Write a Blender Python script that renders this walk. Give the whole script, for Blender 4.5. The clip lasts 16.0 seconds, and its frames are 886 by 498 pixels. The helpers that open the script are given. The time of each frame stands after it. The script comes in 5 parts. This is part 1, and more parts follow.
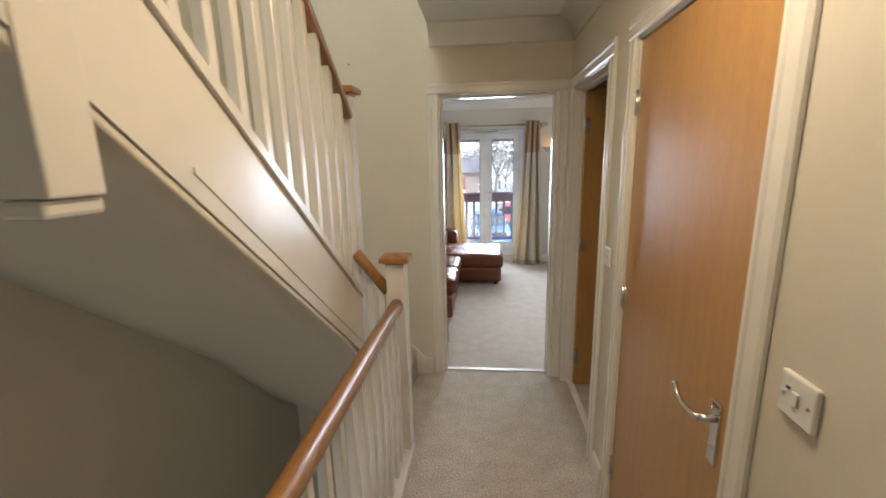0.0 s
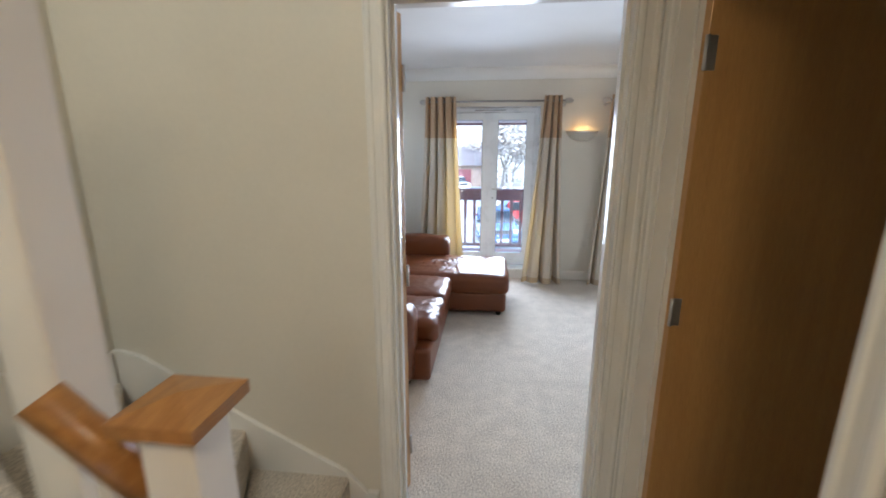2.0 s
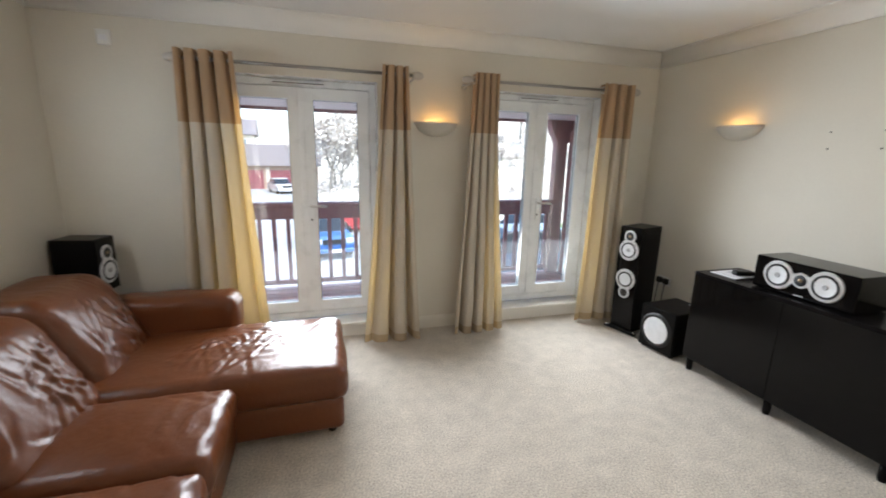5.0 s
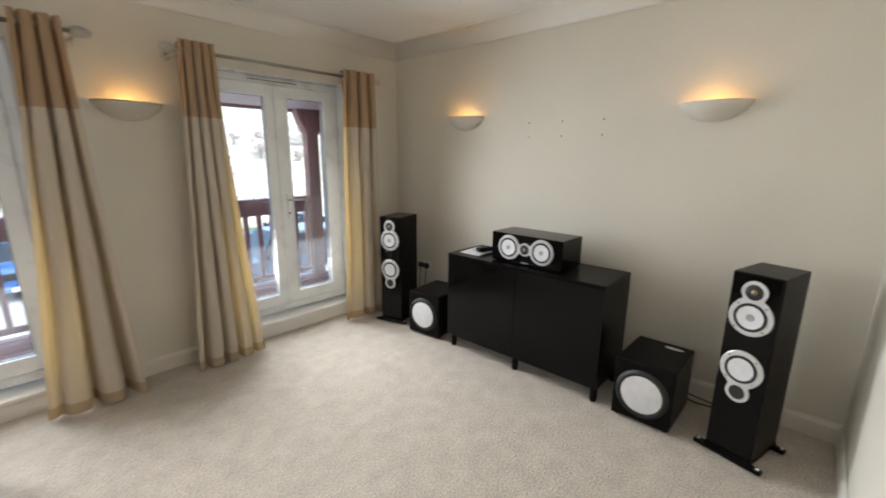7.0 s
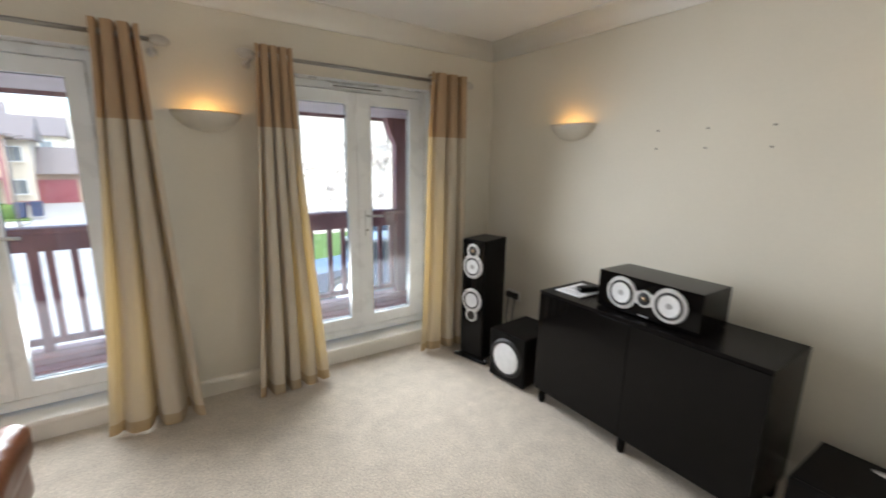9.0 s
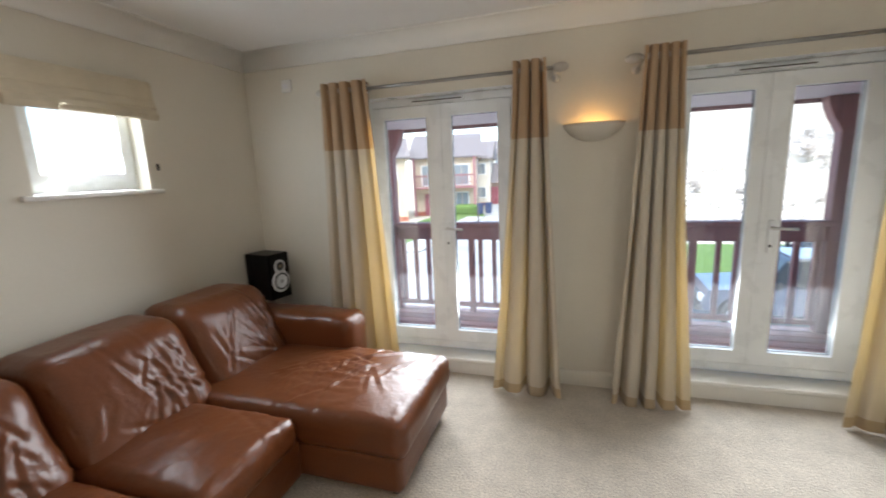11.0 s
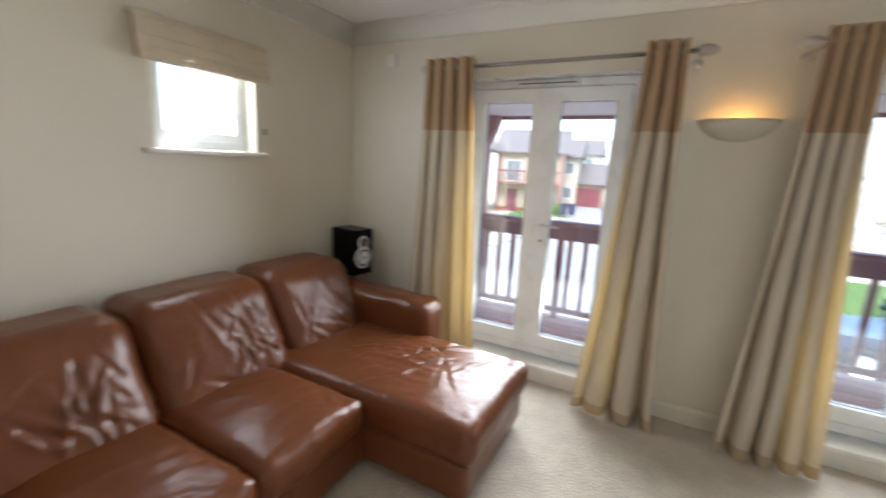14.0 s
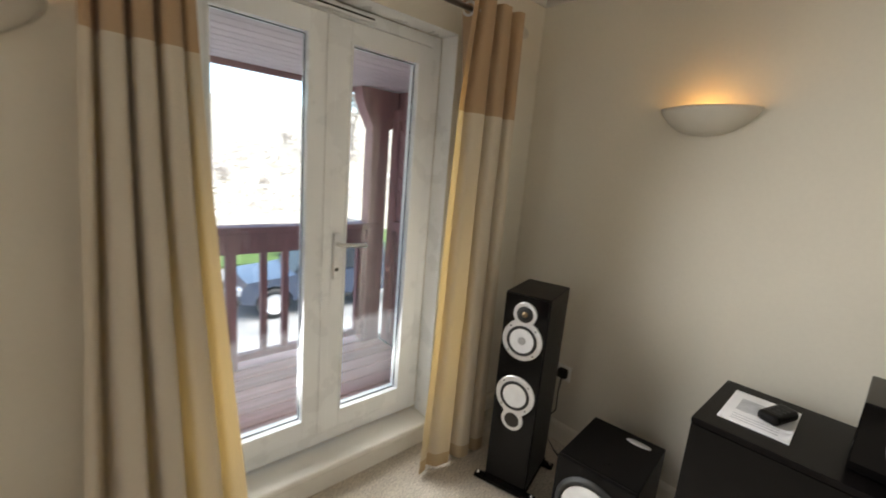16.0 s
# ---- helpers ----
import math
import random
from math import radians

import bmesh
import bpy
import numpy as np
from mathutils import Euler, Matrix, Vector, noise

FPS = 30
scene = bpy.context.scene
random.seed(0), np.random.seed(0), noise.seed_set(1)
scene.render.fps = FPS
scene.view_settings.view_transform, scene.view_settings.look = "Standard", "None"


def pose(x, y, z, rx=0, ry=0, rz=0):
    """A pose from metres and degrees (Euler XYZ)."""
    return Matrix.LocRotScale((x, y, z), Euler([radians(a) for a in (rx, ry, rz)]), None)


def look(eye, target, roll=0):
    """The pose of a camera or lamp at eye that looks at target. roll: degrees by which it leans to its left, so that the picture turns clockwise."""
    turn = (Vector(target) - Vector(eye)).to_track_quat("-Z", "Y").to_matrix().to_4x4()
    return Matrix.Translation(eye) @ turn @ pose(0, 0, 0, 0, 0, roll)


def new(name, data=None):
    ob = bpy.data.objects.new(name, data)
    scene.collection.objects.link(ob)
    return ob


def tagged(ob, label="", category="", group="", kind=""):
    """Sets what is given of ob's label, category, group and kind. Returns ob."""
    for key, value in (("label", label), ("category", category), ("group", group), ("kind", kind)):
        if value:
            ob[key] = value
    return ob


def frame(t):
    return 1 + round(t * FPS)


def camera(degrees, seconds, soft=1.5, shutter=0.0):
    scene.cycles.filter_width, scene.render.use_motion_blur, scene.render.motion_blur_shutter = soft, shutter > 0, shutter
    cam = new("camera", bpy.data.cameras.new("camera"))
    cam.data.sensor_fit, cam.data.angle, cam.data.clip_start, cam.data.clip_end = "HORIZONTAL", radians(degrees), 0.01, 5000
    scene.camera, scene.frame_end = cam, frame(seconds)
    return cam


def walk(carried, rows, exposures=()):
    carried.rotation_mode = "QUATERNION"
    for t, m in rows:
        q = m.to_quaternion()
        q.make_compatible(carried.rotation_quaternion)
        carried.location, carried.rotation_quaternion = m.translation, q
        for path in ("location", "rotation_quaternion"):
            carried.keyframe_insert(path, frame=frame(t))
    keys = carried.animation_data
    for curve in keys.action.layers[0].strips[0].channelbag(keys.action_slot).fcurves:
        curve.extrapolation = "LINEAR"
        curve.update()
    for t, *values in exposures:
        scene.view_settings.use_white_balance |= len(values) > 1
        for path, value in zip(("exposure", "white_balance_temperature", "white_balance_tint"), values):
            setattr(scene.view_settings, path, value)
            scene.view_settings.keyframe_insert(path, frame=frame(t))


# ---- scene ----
cam = camera(94.1, 16.0, soft=1.8, shutter=0.4)
PATH = [
    (0, (0.168, 0.175, 1.587), (-0.026, 2.12, 1.165), -1.3),
    (0.5, (0.222, 0.433, 1.544), (-0.004, 2.375, 1.121), -1.4),
    (1, (0.244, 0.805, 1.556), (0.027, 2.753, 1.161), -0.8),
    (1.5, (0.269, 1.22, 1.542), (-0.009, 3.162, 1.15), -0.3),
    (2, (0.22, 1.612, 1.514), (0.002, 3.547, 1.057), 0.0),
    (2.5, (0.216, 1.994, 1.545), (0.089, 3.936, 1.091), -0.8),
    (3, (0.271, 2.383, 1.578), (0.134, 4.323, 1.120), -1.0),
    (3.2, (0.299, 2.493, 1.606), (0.152, 4.425, 1.119), -0.9),
    (5.3, (0.315, 3.313, 1.489), (1.028, 5.132, 1.062), 1.0),
    (5.5, (0.346, 3.327, 1.495), (1.141, 5.114, 1.077), 0.7),
    (6, (0.39, 3.354, 1.454), (1.342, 5.065, 1.048), 1.0),
    (6.5, (0.481, 3.389, 1.466), (1.656, 4.946, 1.022), 0.6),
    (7, (0.593, 3.443, 1.449), (2.035, 4.756, 1.005), 0.4),
    (7.5, (0.687, 3.543, 1.468), (2.246, 4.712, 1.018), 0.9),
    (8, (0.807, 3.61, 1.468), (2.312, 4.849, 1.022), 1.5),
    (8.5, (0.905, 3.684, 1.463), (2.294, 5.054, 1.022), 1.6),
    (9, (0.987, 3.769, 1.486), (2.084, 5.391, 1.076), 1.0),
    (9.5, (1.055, 3.813, 1.474), (1.701, 5.664, 1.077), 0.4),
    (10, (1.141, 3.813, 1.493), (1.343, 5.763, 1.095), -0.6),
    (10.2, (1.148, 3.806, 1.487), (1.177, 5.768, 1.099), -1.0),
    (12.3, (0.967, 3.732, 1.507), (-0.288, 5.258, 1.199), -2.4),
    (12.5, (0.952, 3.703, 1.506), (-0.373, 5.171, 1.206), -1.8),
    (13, (0.941, 3.668, 1.527), (-0.503, 5.016, 1.212), -0.3),
    (13.5, (0.944, 3.709, 1.501), (-0.432, 5.118, 1.155), 0.7),
    (14, (0.955, 3.912, 1.455), (0.045, 5.646, 1.05), 2.8),
    (14.5, (1.014, 4.238, 1.483), (0.896, 6.184, 1.039), 3.2),
    (15, (1.201, 4.536, 1.441), (1.707, 6.423, 1.012), 3.4),
    (15.5, (1.385, 4.778, 1.427), (2.302, 6.506, 1.015), 4.2),
    (16, (1.42, 5.113, 1.438), (2.752, 6.554, 1.049), 4.9),
]
LIGHT = [(0.0, 2.28, 5700, 10), (1.5, 2.5, 5300, 10), (3.0, 2.28, 5350, 10), (5.5, 2.24, 6250, 10), (8.0, 2.13, 6350, 10), (10.0, 2.22, 6250, 10), (13.0, 2.13, 6200, 10), (14.0, 2.27, 6200, 10), (15.0, 1.9, 6500, 10), (16.0, 2.05, 6850, 10)]
walk(cam, [(t, look(eye, target, roll)) for t, eye, target, roll in PATH], LIGHT)
# ---- world, sun and window light ----
world = bpy.data.worlds.new("sky")
scene.world = world
world.use_nodes = True
wn = world.node_tree.nodes
sky = wn.new("ShaderNodeTexSky")
sky.sky_type, sky.sun_disc = "NISHITA", False
sky.sun_elevation, sky.sun_rotation = radians(62), radians(202)
wn["Background"].inputs["Strength"].default_value = 0.135
world.node_tree.links.new(sky.outputs[0], wn["Background"].inputs["Color"])


def lamp(name, kind, energy, color, m, **more):
    d = bpy.data.lights.new(name, kind)
    d.energy, d.color = energy, color
    for k, v in more.items():
        if k == "size":
            d.shape, d.size, d.size_y = "RECTANGLE", v[0], v[1]
        if k == "angle":
            d.angle = radians(v)
        if k == "radius":
            d.shadow_soft_size = v
        if k == "spread":
            d.spread = radians(v)
    ob = new(name, d)
    ob.matrix_world = m
    return ob


lamp("sun", "SUN", 2.2, (1.0, 0.96, 0.91), look((0, 0, 10), (-2, 5, 0)), angle=70)
W1, W2 = 0.21, 2.20          # middles of the two French windows
for xc in (W1, W2):
    lamp("window_daylight", "AREA", 7.9, (0.95, 0.975, 1.0), look((xc, 6.60, 1.12), (xc, 4.3, 0.52)), size=(0.78, 1.5), spread=125)
lamp("small_window_daylight", "AREA", 2.1, (0.9, 0.96, 1.0), look((-1.42, 5.39, 1.7), (-0.6, 5.9, 1.3)), size=(0.5, 0.45))
# daylight from the upper landing, and an added warm fill under an unseen lamp
lamp("landing_daylight", "AREA", 9.3, (1.0, 0.93, 0.73), look((-0.75, 0.2, 4.6), (-0.6, 2.4, 1.5)), size=(0.9, 1.2))
lamp("hall_fill_light", "AREA", 1.25, (1.0, 0.85, 0.64), look((0.30, 1.05, 2.30), (0.30, 1.06, 0.0)), size=(0.22, 0.22))
# daylight that comes up the stair well from the floor below
lamp("stair_well_daylight", "AREA", 2.3, (1.0, 0.95, 0.83), look((-0.80, -1.15, -1.5), (-0.85, 1.7, 0.7)), size=(0.8, 0.9))


# ---- materials ----
def mat(name, base=(0.8, 0.8, 0.8), rough=0.5, metal=0.0, vary=0.06, scale=8.0, fine=0.0, fine_scale=200.0, bump=0.0, bump_scale=60.0,
        coat=0.0, spec=0.5, second=None, stretch=(1, 1, 1), per_object=0.0, distance=0.002, sheen=0.0):
    """A procedural surface: a base colour with broad patches, fine grain and relief."""
    m = bpy.data.materials.new(name)
    m.use_nodes = True
    nt, b = m.node_tree, m.node_tree.nodes["Principled BSDF"]
    n = nt.nodes.new
    co = n("ShaderNodeTexCoord")
    mp = n("ShaderNodeMapping")
    mp.inputs["Scale"].default_value = stretch
    nt.links.new(co.outputs["Object"], mp.inputs[0])
    big = n("ShaderNodeTexNoise")
    big.inputs["Scale"].default_value, big.inputs["Detail"].default_value = scale, 5
    nt.links.new(mp.outputs[0], big.inputs["Vector"])
    mix = n("ShaderNodeMix")
    mix.data_type = "RGBA"
    dark = second if second else tuple(c * (1 - 2.2 * vary) for c in base)
    mix.inputs["A"].default_value, mix.inputs["B"].default_value = (*dark, 1), (*[min(1, c * (1 + (0 if second else vary))) for c in base], 1)
    ramp = n("ShaderNodeMapRange")
    ramp.inputs[1].default_value, ramp.inputs[2].default_value = 0.32, 0.68
    nt.links.new(big.outputs["Fac"], ramp.inputs[0])
    nt.links.new(ramp.outputs[0], mix.inputs["Factor"])
    out = mix.outputs["Result"]
    if fine:
        fn = n("ShaderNodeTexNoise")
        fn.inputs["Scale"].default_value, fn.inputs["Detail"].default_value = fine_scale, 3
        nt.links.new(mp.outputs[0], fn.inputs["Vector"])
        fr = n("ShaderNodeMapRange")
        fr.inputs[1].default_value, fr.inputs[2].default_value, fr.inputs[3].default_value, fr.inputs[4].default_value = 0.3, 0.7, 1 - fine, 1 + fine
        nt.links.new(fn.outputs["Fac"], fr.inputs[0])
        mul = n("ShaderNodeVectorMath")
        mul.operation = "SCALE"
        nt.links.new(out, mul.inputs[0])
        nt.links.new(fr.outputs[0], mul.inputs["Scale"])
        out = mul.outputs[0]
    if per_object:
        oi = n("ShaderNodeObjectInfo")
        pr = n("ShaderNodeMapRange")
        pr.inputs[3].default_value, pr.inputs[4].default_value = 1 - per_object, 1 + per_object
        nt.links.new(oi.outputs["Random"], pr.inputs[0])
        mu = n("ShaderNodeVectorMath")
        mu.operation = "SCALE"
        nt.links.new(out, mu.inputs[0])
        nt.links.new(pr.outputs[0], mu.inputs["Scale"])
        out = mu.outputs[0]
    nt.links.new(out, b.inputs["Base Color"])
    rr = n("ShaderNodeMapRange")
    rr.inputs[3].default_value, rr.inputs[4].default_value = max(0.02, rough - 0.06), min(1, rough + 0.06)
    nt.links.new(big.outputs["Fac"], rr.inputs[0])
    nt.links.new(rr.outputs[0], b.inputs["Roughness"])
    b.inputs["Metallic"].default_value = metal
    b.inputs["Specular IOR Level"].default_value = spec
    b.inputs["Coat Weight"].default_value = coat
    b.inputs["Coat Roughness"].default_value = 0.08
    b.inputs["Sheen Weight"].default_value = sheen
    if bump:
        bn = n("ShaderNodeTexNoise")
        bn.inputs["Scale"].default_value, bn.inputs["Detail"].default_value = bump_scale, 4
        nt.links.new(mp.outputs[0], bn.inputs["Vector"])
        bp = n("ShaderNodeBump")
        bp.inputs["Strength"].default_value, bp.inputs["Distance"].default_value = bump, distance
        nt.links.new(bn.outputs["Fac"], bp.inputs["Height"])
        nt.links.new(bp.outputs[0], b.inputs["Normal"])
    return m


def wood(name, light, dark, rough=0.35, along=(18, 18, 1.2), coat=0.2, vary=0.0):
    """Wood with grain that runs along the axis of the smallest stretch."""
    m = mat(name, light, rough, second=dark, scale=2.2, stretch=along, fine=0.10, fine_scale=26, bump=0.12, bump_scale=30, coat=coat, per_object=vary)
    return m


M = {}
M["wall"] = mat("cream_wall_paint", (0.70, 0.655, 0.56), 0.62, vary=0.02, scale=1.6, bump=0.10, bump_scale=140, fine=0.012, fine_scale=60)
M["ceiling"] = mat("white_ceiling_paint", (0.86, 0.86, 0.85), 0.8, vary=0.015, scale=2, bump=0.08, bump_scale=90)
M["coving"] = mat("off_white_coving_paint", (0.86, 0.84, 0.79), 0.75, vary=0.02, scale=2, bump=0.06, bump_scale=90)
M["trim"] = mat("white_gloss_paint", (0.80, 0.775, 0.72), 0.24, vary=0.02, scale=5, bump=0.04, bump_scale=25)
M["skirt"] = mat("cream_satin_skirting_paint", (0.72, 0.68, 0.60), 0.4, vary=0.02, scale=5, bump=0.04, bump_scale=25)
M["upvc"] = mat("white_upvc", (0.83, 0.85, 0.86), 0.28, vary=0.015, scale=6)
M["door_oak"] = wood("oak_veneer_door", (0.50, 0.280, 0.092), (0.45, 0.240, 0.078), 0.34, (14, 14, 0.9), 0.25)
M["rail_oak"] = wood("stained_oak_rail", (0.40, 0.195, 0.048), (0.30, 0.132, 0.031), 0.32, (24, 2, 24), 0.12)
M["carpet"] = mat("beige_carpet", (0.57, 0.505, 0.42), 0.95, vary=0.055, scale=9, fine=0.30, fine_scale=110, bump=1.0, bump_scale=90, distance=0.012, spec=0.1, sheen=0.15)
M["leather"] = mat("brown_leather", (0.138, 0.043, 0.014), 0.30, second=(0.118, 0.0355, 0.0118), scale=3, fine=0.08, fine_scale=120, bump=0.4, bump_scale=42, distance=0.004, coat=0.0, spec=0.4)
M["black_gloss"] = mat("black_gloss_lacquer", (0.004, 0.0036, 0.0036), 0.07, vary=0.1, scale=3, coat=0.0, spec=0.18)
M["black_satin"] = mat("black_satin_vinyl", (0.005, 0.0045, 0.0045), 0.30, spec=0.11, vary=0.12, scale=30, bump=0.12, bump_scale=220)
M["black_wood"] = mat("black_brown_furniture_film", (0.006, 0.005, 0.005), 0.24, spec=0.08, vary=0.15, scale=3, stretch=(1, 14, 14), bump=0.05, bump_scale=60)
M["rubber"] = mat("black_rubber", (0.012, 0.012, 0.012), 0.55, vary=0.1, scale=20)
M["silver"] = mat("silver_driver_frame", (0.72, 0.72, 0.73), 0.32, metal=0.55, vary=0.03, scale=20)
M["cone"] = mat("pale_metal_cone", (0.80, 0.81, 0.83), 0.35, metal=0.35, vary=0.03, scale=25)
M["cap_grey"] = mat("grey_metal_cap", (0.42, 0.42, 0.43), 0.42, metal=0.5, vary=0.03, scale=25)
M["frosted"] = mat("frosted_resin_finial", (0.50, 0.47, 0.42), 0.45, vary=0.05, scale=30)
M["chrome"] = mat("polished_chrome", (0.75, 0.74, 0.72), 0.12, metal=1.0, vary=0.02, scale=10)
M["steel"] = mat("brushed_steel", (0.62, 0.61, 0.59), 0.3, metal=1.0, vary=0.03, scale=12)
M["pole_steel"] = mat("dull_dark_steel", (0.34, 0.33, 0.31), 0.35, metal=1.0, vary=0.04, scale=12)
M["white_plastic"] = mat("white_plastic", (0.80, 0.79, 0.76), 0.35, vary=0.02, scale=10)
M["paper"] = mat("white_paper", (0.82, 0.82, 0.84), 0.5, vary=0.03, scale=12)
M["plaster"] = mat("cream_plaster_lamp", (0.64, 0.60, 0.52), 0.6, vary=0.02, scale=9)
M["blind"] = mat("cream_blind_fabric", (0.62, 0.54, 0.40), 0.9, vary=0.04, scale=8, fine=0.05, fine_scale=260, bump=0.2, bump_scale=260)
M["stain"] = wood("red_brown_stained_timber", (0.29, 0.122, 0.125), (0.21, 0.085, 0.09), 0.55, (16, 16, 1.4), 0.0, 0.12)
M["deck"] = wood("red_brown_decking", (0.56, 0.31, 0.27), (0.45, 0.24, 0.205), 0.6, (1.2, 18, 18), 0.0, 0.14)
M["soffit"] = mat("lilac_grey_soffit_board", (0.60, 0.51, 0.53), 0.6, vary=0.05, scale=4, per_object=0.06)
M["tarmac"] = mat("pale_tarmac", (0.30, 0.30, 0.30), 0.9, vary=0.08, scale=1.2, fine=0.12, fine_scale=40)
M["paving"] = mat("concrete_paving", (0.36, 0.35, 0.33), 0.9, vary=0.08, scale=1.5)
M["grass"] = mat("lawn_grass", (0.10, 0.17, 0.035), 0.9, second=(0.06, 0.11, 0.02), scale=3, fine=0.2, fine_scale=30)
M["brick"] = mat("buff_brick", (0.46, 0.34, 0.265), 0.9, vary=0.08, scale=3, fine=0.1, fine_scale=20)
M["red_brick"] = mat("red_brick", (0.36, 0.12, 0.07), 0.9, vary=0.08, scale=3, fine=0.1, fine_scale=20)
M["ochre"] = mat("ochre_render", (0.57, 0.45, 0.33), 0.9, vary=0.06, scale=1, fine=0.06, fine_scale=12)
# lightened base colour stands in for sky reflected in distant panes
M["far_glass"] = mat("painted_sky_glass", (0.20, 0.235, 0.26), 0.12, vary=0.05, scale=1)
M["render"] = mat("cream_render", (0.66, 0.60, 0.50), 0.9, vary=0.04, scale=1)
M["roof"] = mat("grey_roof_tile", (0.16, 0.14, 0.14), 0.8, vary=0.12, scale=6)
M["garage_red"] = mat("dark_red_garage_door", (0.27, 0.075, 0.09), 0.5, vary=0.05, scale=4)
M["car_blue"] = mat("blue_car_paint", (0.04, 0.13, 0.33), 0.25, metal=0.3, vary=0.03, scale=4, coat=0.8)
M["car_dark"] = mat("dark_car_paint", (0.018, 0.02, 0.03), 0.25, metal=0.3, vary=0.03, scale=4, coat=0.8)
M["car_white"] = mat("white_car_paint", (0.7, 0.7, 0.7), 0.25, vary=0.03, scale=4, coat=0.8)
M["car_glass"] = mat("tinted_car_glass", (0.02, 0.025, 0.03), 0.08, vary=0.02, scale=4)
M["bark"] = mat("grey_bark", (0.27, 0.235, 0.20), 0.9, vary=0.15, scale=14, bump=0.5, bump_scale=40)
M["leaf"] = mat("dull_spring_leaf", (0.52, 0.47, 0.42), 0.8, second=(0.44, 0.39, 0.35), scale=2.5, per_object=0.2)
M["bank"] = mat("wooded_bank", (0.44, 0.40, 0.33), 0.95, second=(0.36, 0.33, 0.26), scale=0.6, fine=0.3, fine_scale=6)
# stands in for shade inside slots, keyholes and deck gaps; also dark small parts
M["dark_gap"] = mat("dark_recess", (0.03, 0.025, 0.02), 0.9, vary=0.1, scale=10)
M["wheelie"] = mat("dark_blue_plastic_bin", (0.02, 0.035, 0.09), 0.5, vary=0.05, scale=8)

glass = bpy.data.materials.new("window_glass")
glass.use_nodes = True
gn, gl = glass.node_tree.nodes, glass.node_tree.links
gn.remove(gn["Principled BSDF"])
g_clear, g_gloss, g_mix, g_fr = gn.new("ShaderNodeBsdfTransparent"), gn.new("ShaderNodeBsdfGlossy"), gn.new("ShaderNodeMixShader"), gn.new("ShaderNodeLayerWeight")
g_clear.inputs[0].default_value, g_gloss.inputs["Roughness"].default_value = (0.96, 0.98, 0.97, 1), 0.02
g_fr.inputs["Blend"].default_value = 0.5
g_pow, g_add = gn.new("ShaderNodeMath"), gn.new("ShaderNodeMath")
g_pow.operation, g_pow.inputs[1].default_value = "POWER", 4.0
g_add.operation, g_add.inputs[1].default_value, g_add.inputs[2].default_value = "MULTIPLY_ADD", 0.8, 0.045
gl.new(g_fr.outputs["Facing"], g_pow.inputs[0]); gl.new(g_pow.outputs[0], g_add.inputs[0]); gl.new(g_add.outputs[0], g_mix.inputs[0])
gl.new(g_clear.outputs[0], g_mix.inputs[1]); gl.new(g_gloss.outputs[0], g_mix.inputs[2])
# milky daylight glare over the view, put into the glass as a faint veil
g_haze, g_veil = gn.new("ShaderNodeBsdfTranslucent"), gn.new("ShaderNodeMixShader")
g_haze.inputs[0].default_value, g_veil.inputs[0].default_value = (0.85, 0.88, 0.92, 1), 0.014
gl.new(g_mix.outputs[0], g_veil.inputs[1]); gl.new(g_haze.outputs[0], g_veil.inputs[2])
gl.new(g_veil.outputs[0], gn["Material Output"].inputs[0])
M["glass"] = glass

# curtain cloth: a mocha band at the head, pale gold below, a mocha hem; light comes through it
cloth = bpy.data.materials.new("banded_curtain_cloth")
cloth.use_nodes = True
cn, cl = cloth.node_tree.nodes, cloth.node_tree.links
c_b = cn["Principled BSDF"]
c_co, c_sep, c_ramp, c_noise = cn.new("ShaderNodeTexCoord"), cn.new("ShaderNodeSeparateXYZ"), cn.new("ShaderNodeValToRGB"), cn.new("ShaderNodeTexNoise")
c_div = cn.new("ShaderNodeMath"); c_div.operation = "DIVIDE"; c_div.inputs[1].default_value = 2.2
cl.new(c_co.outputs["Object"], c_sep.inputs[0]); cl.new(c_sep.outputs["Z"], c_div.inputs[0]); cl.new(c_div.outputs[0], c_ramp.inputs[0])
c_ramp.color_ramp.interpolation = "CONSTANT"
el = c_ramp.color_ramp.elements
el[0].position, el[0].color = 0.0, (0.42, 0.33, 0.22, 1)
el[1].position, el[1].color = 0.035, (0.56, 0.50, 0.405, 1)
e3 = el.new(0.757); e3.color = (0.40, 0.275, 0.165, 1)
c_noise.inputs["Scale"].default_value = 420
c_mul = cn.new("ShaderNodeVectorMath"); c_mul.operation = "SCALE"
c_mr = cn.new("ShaderNodeMapRange"); c_mr.inputs[3].default_value, c_mr.inputs[4].default_value = 0.86, 1.12
cl.new(c_co.outputs["Object"], c_noise.inputs["Vector"]); cl.new(c_noise.outputs["Fac"], c_mr.inputs[0])
cl.new(c_ramp.outputs[0], c_mul.inputs[0]); cl.new(c_mr.outputs[0], c_mul.inputs["Scale"])
cl.new(c_mul.outputs[0], c_b.inputs["Base Color"]); c_b.inputs["Roughness"].default_value = 0.75; c_b.inputs["Sheen Weight"].default_value = 0.15
c_tr, c_mix = cn.new("ShaderNodeBsdfTranslucent"), cn.new("ShaderNodeMixShader")
c_gold = cn.new("ShaderNodeVectorMath"); c_gold.operation = "MULTIPLY"; c_gold.inputs[1].default_value = (1.4, 1.0, 0.32)
cl.new(c_mul.outputs[0], c_gold.inputs[0]); cl.new(c_gold.outputs[0], c_tr.inputs[0]); c_mix.inputs[0].default_value = 0.115
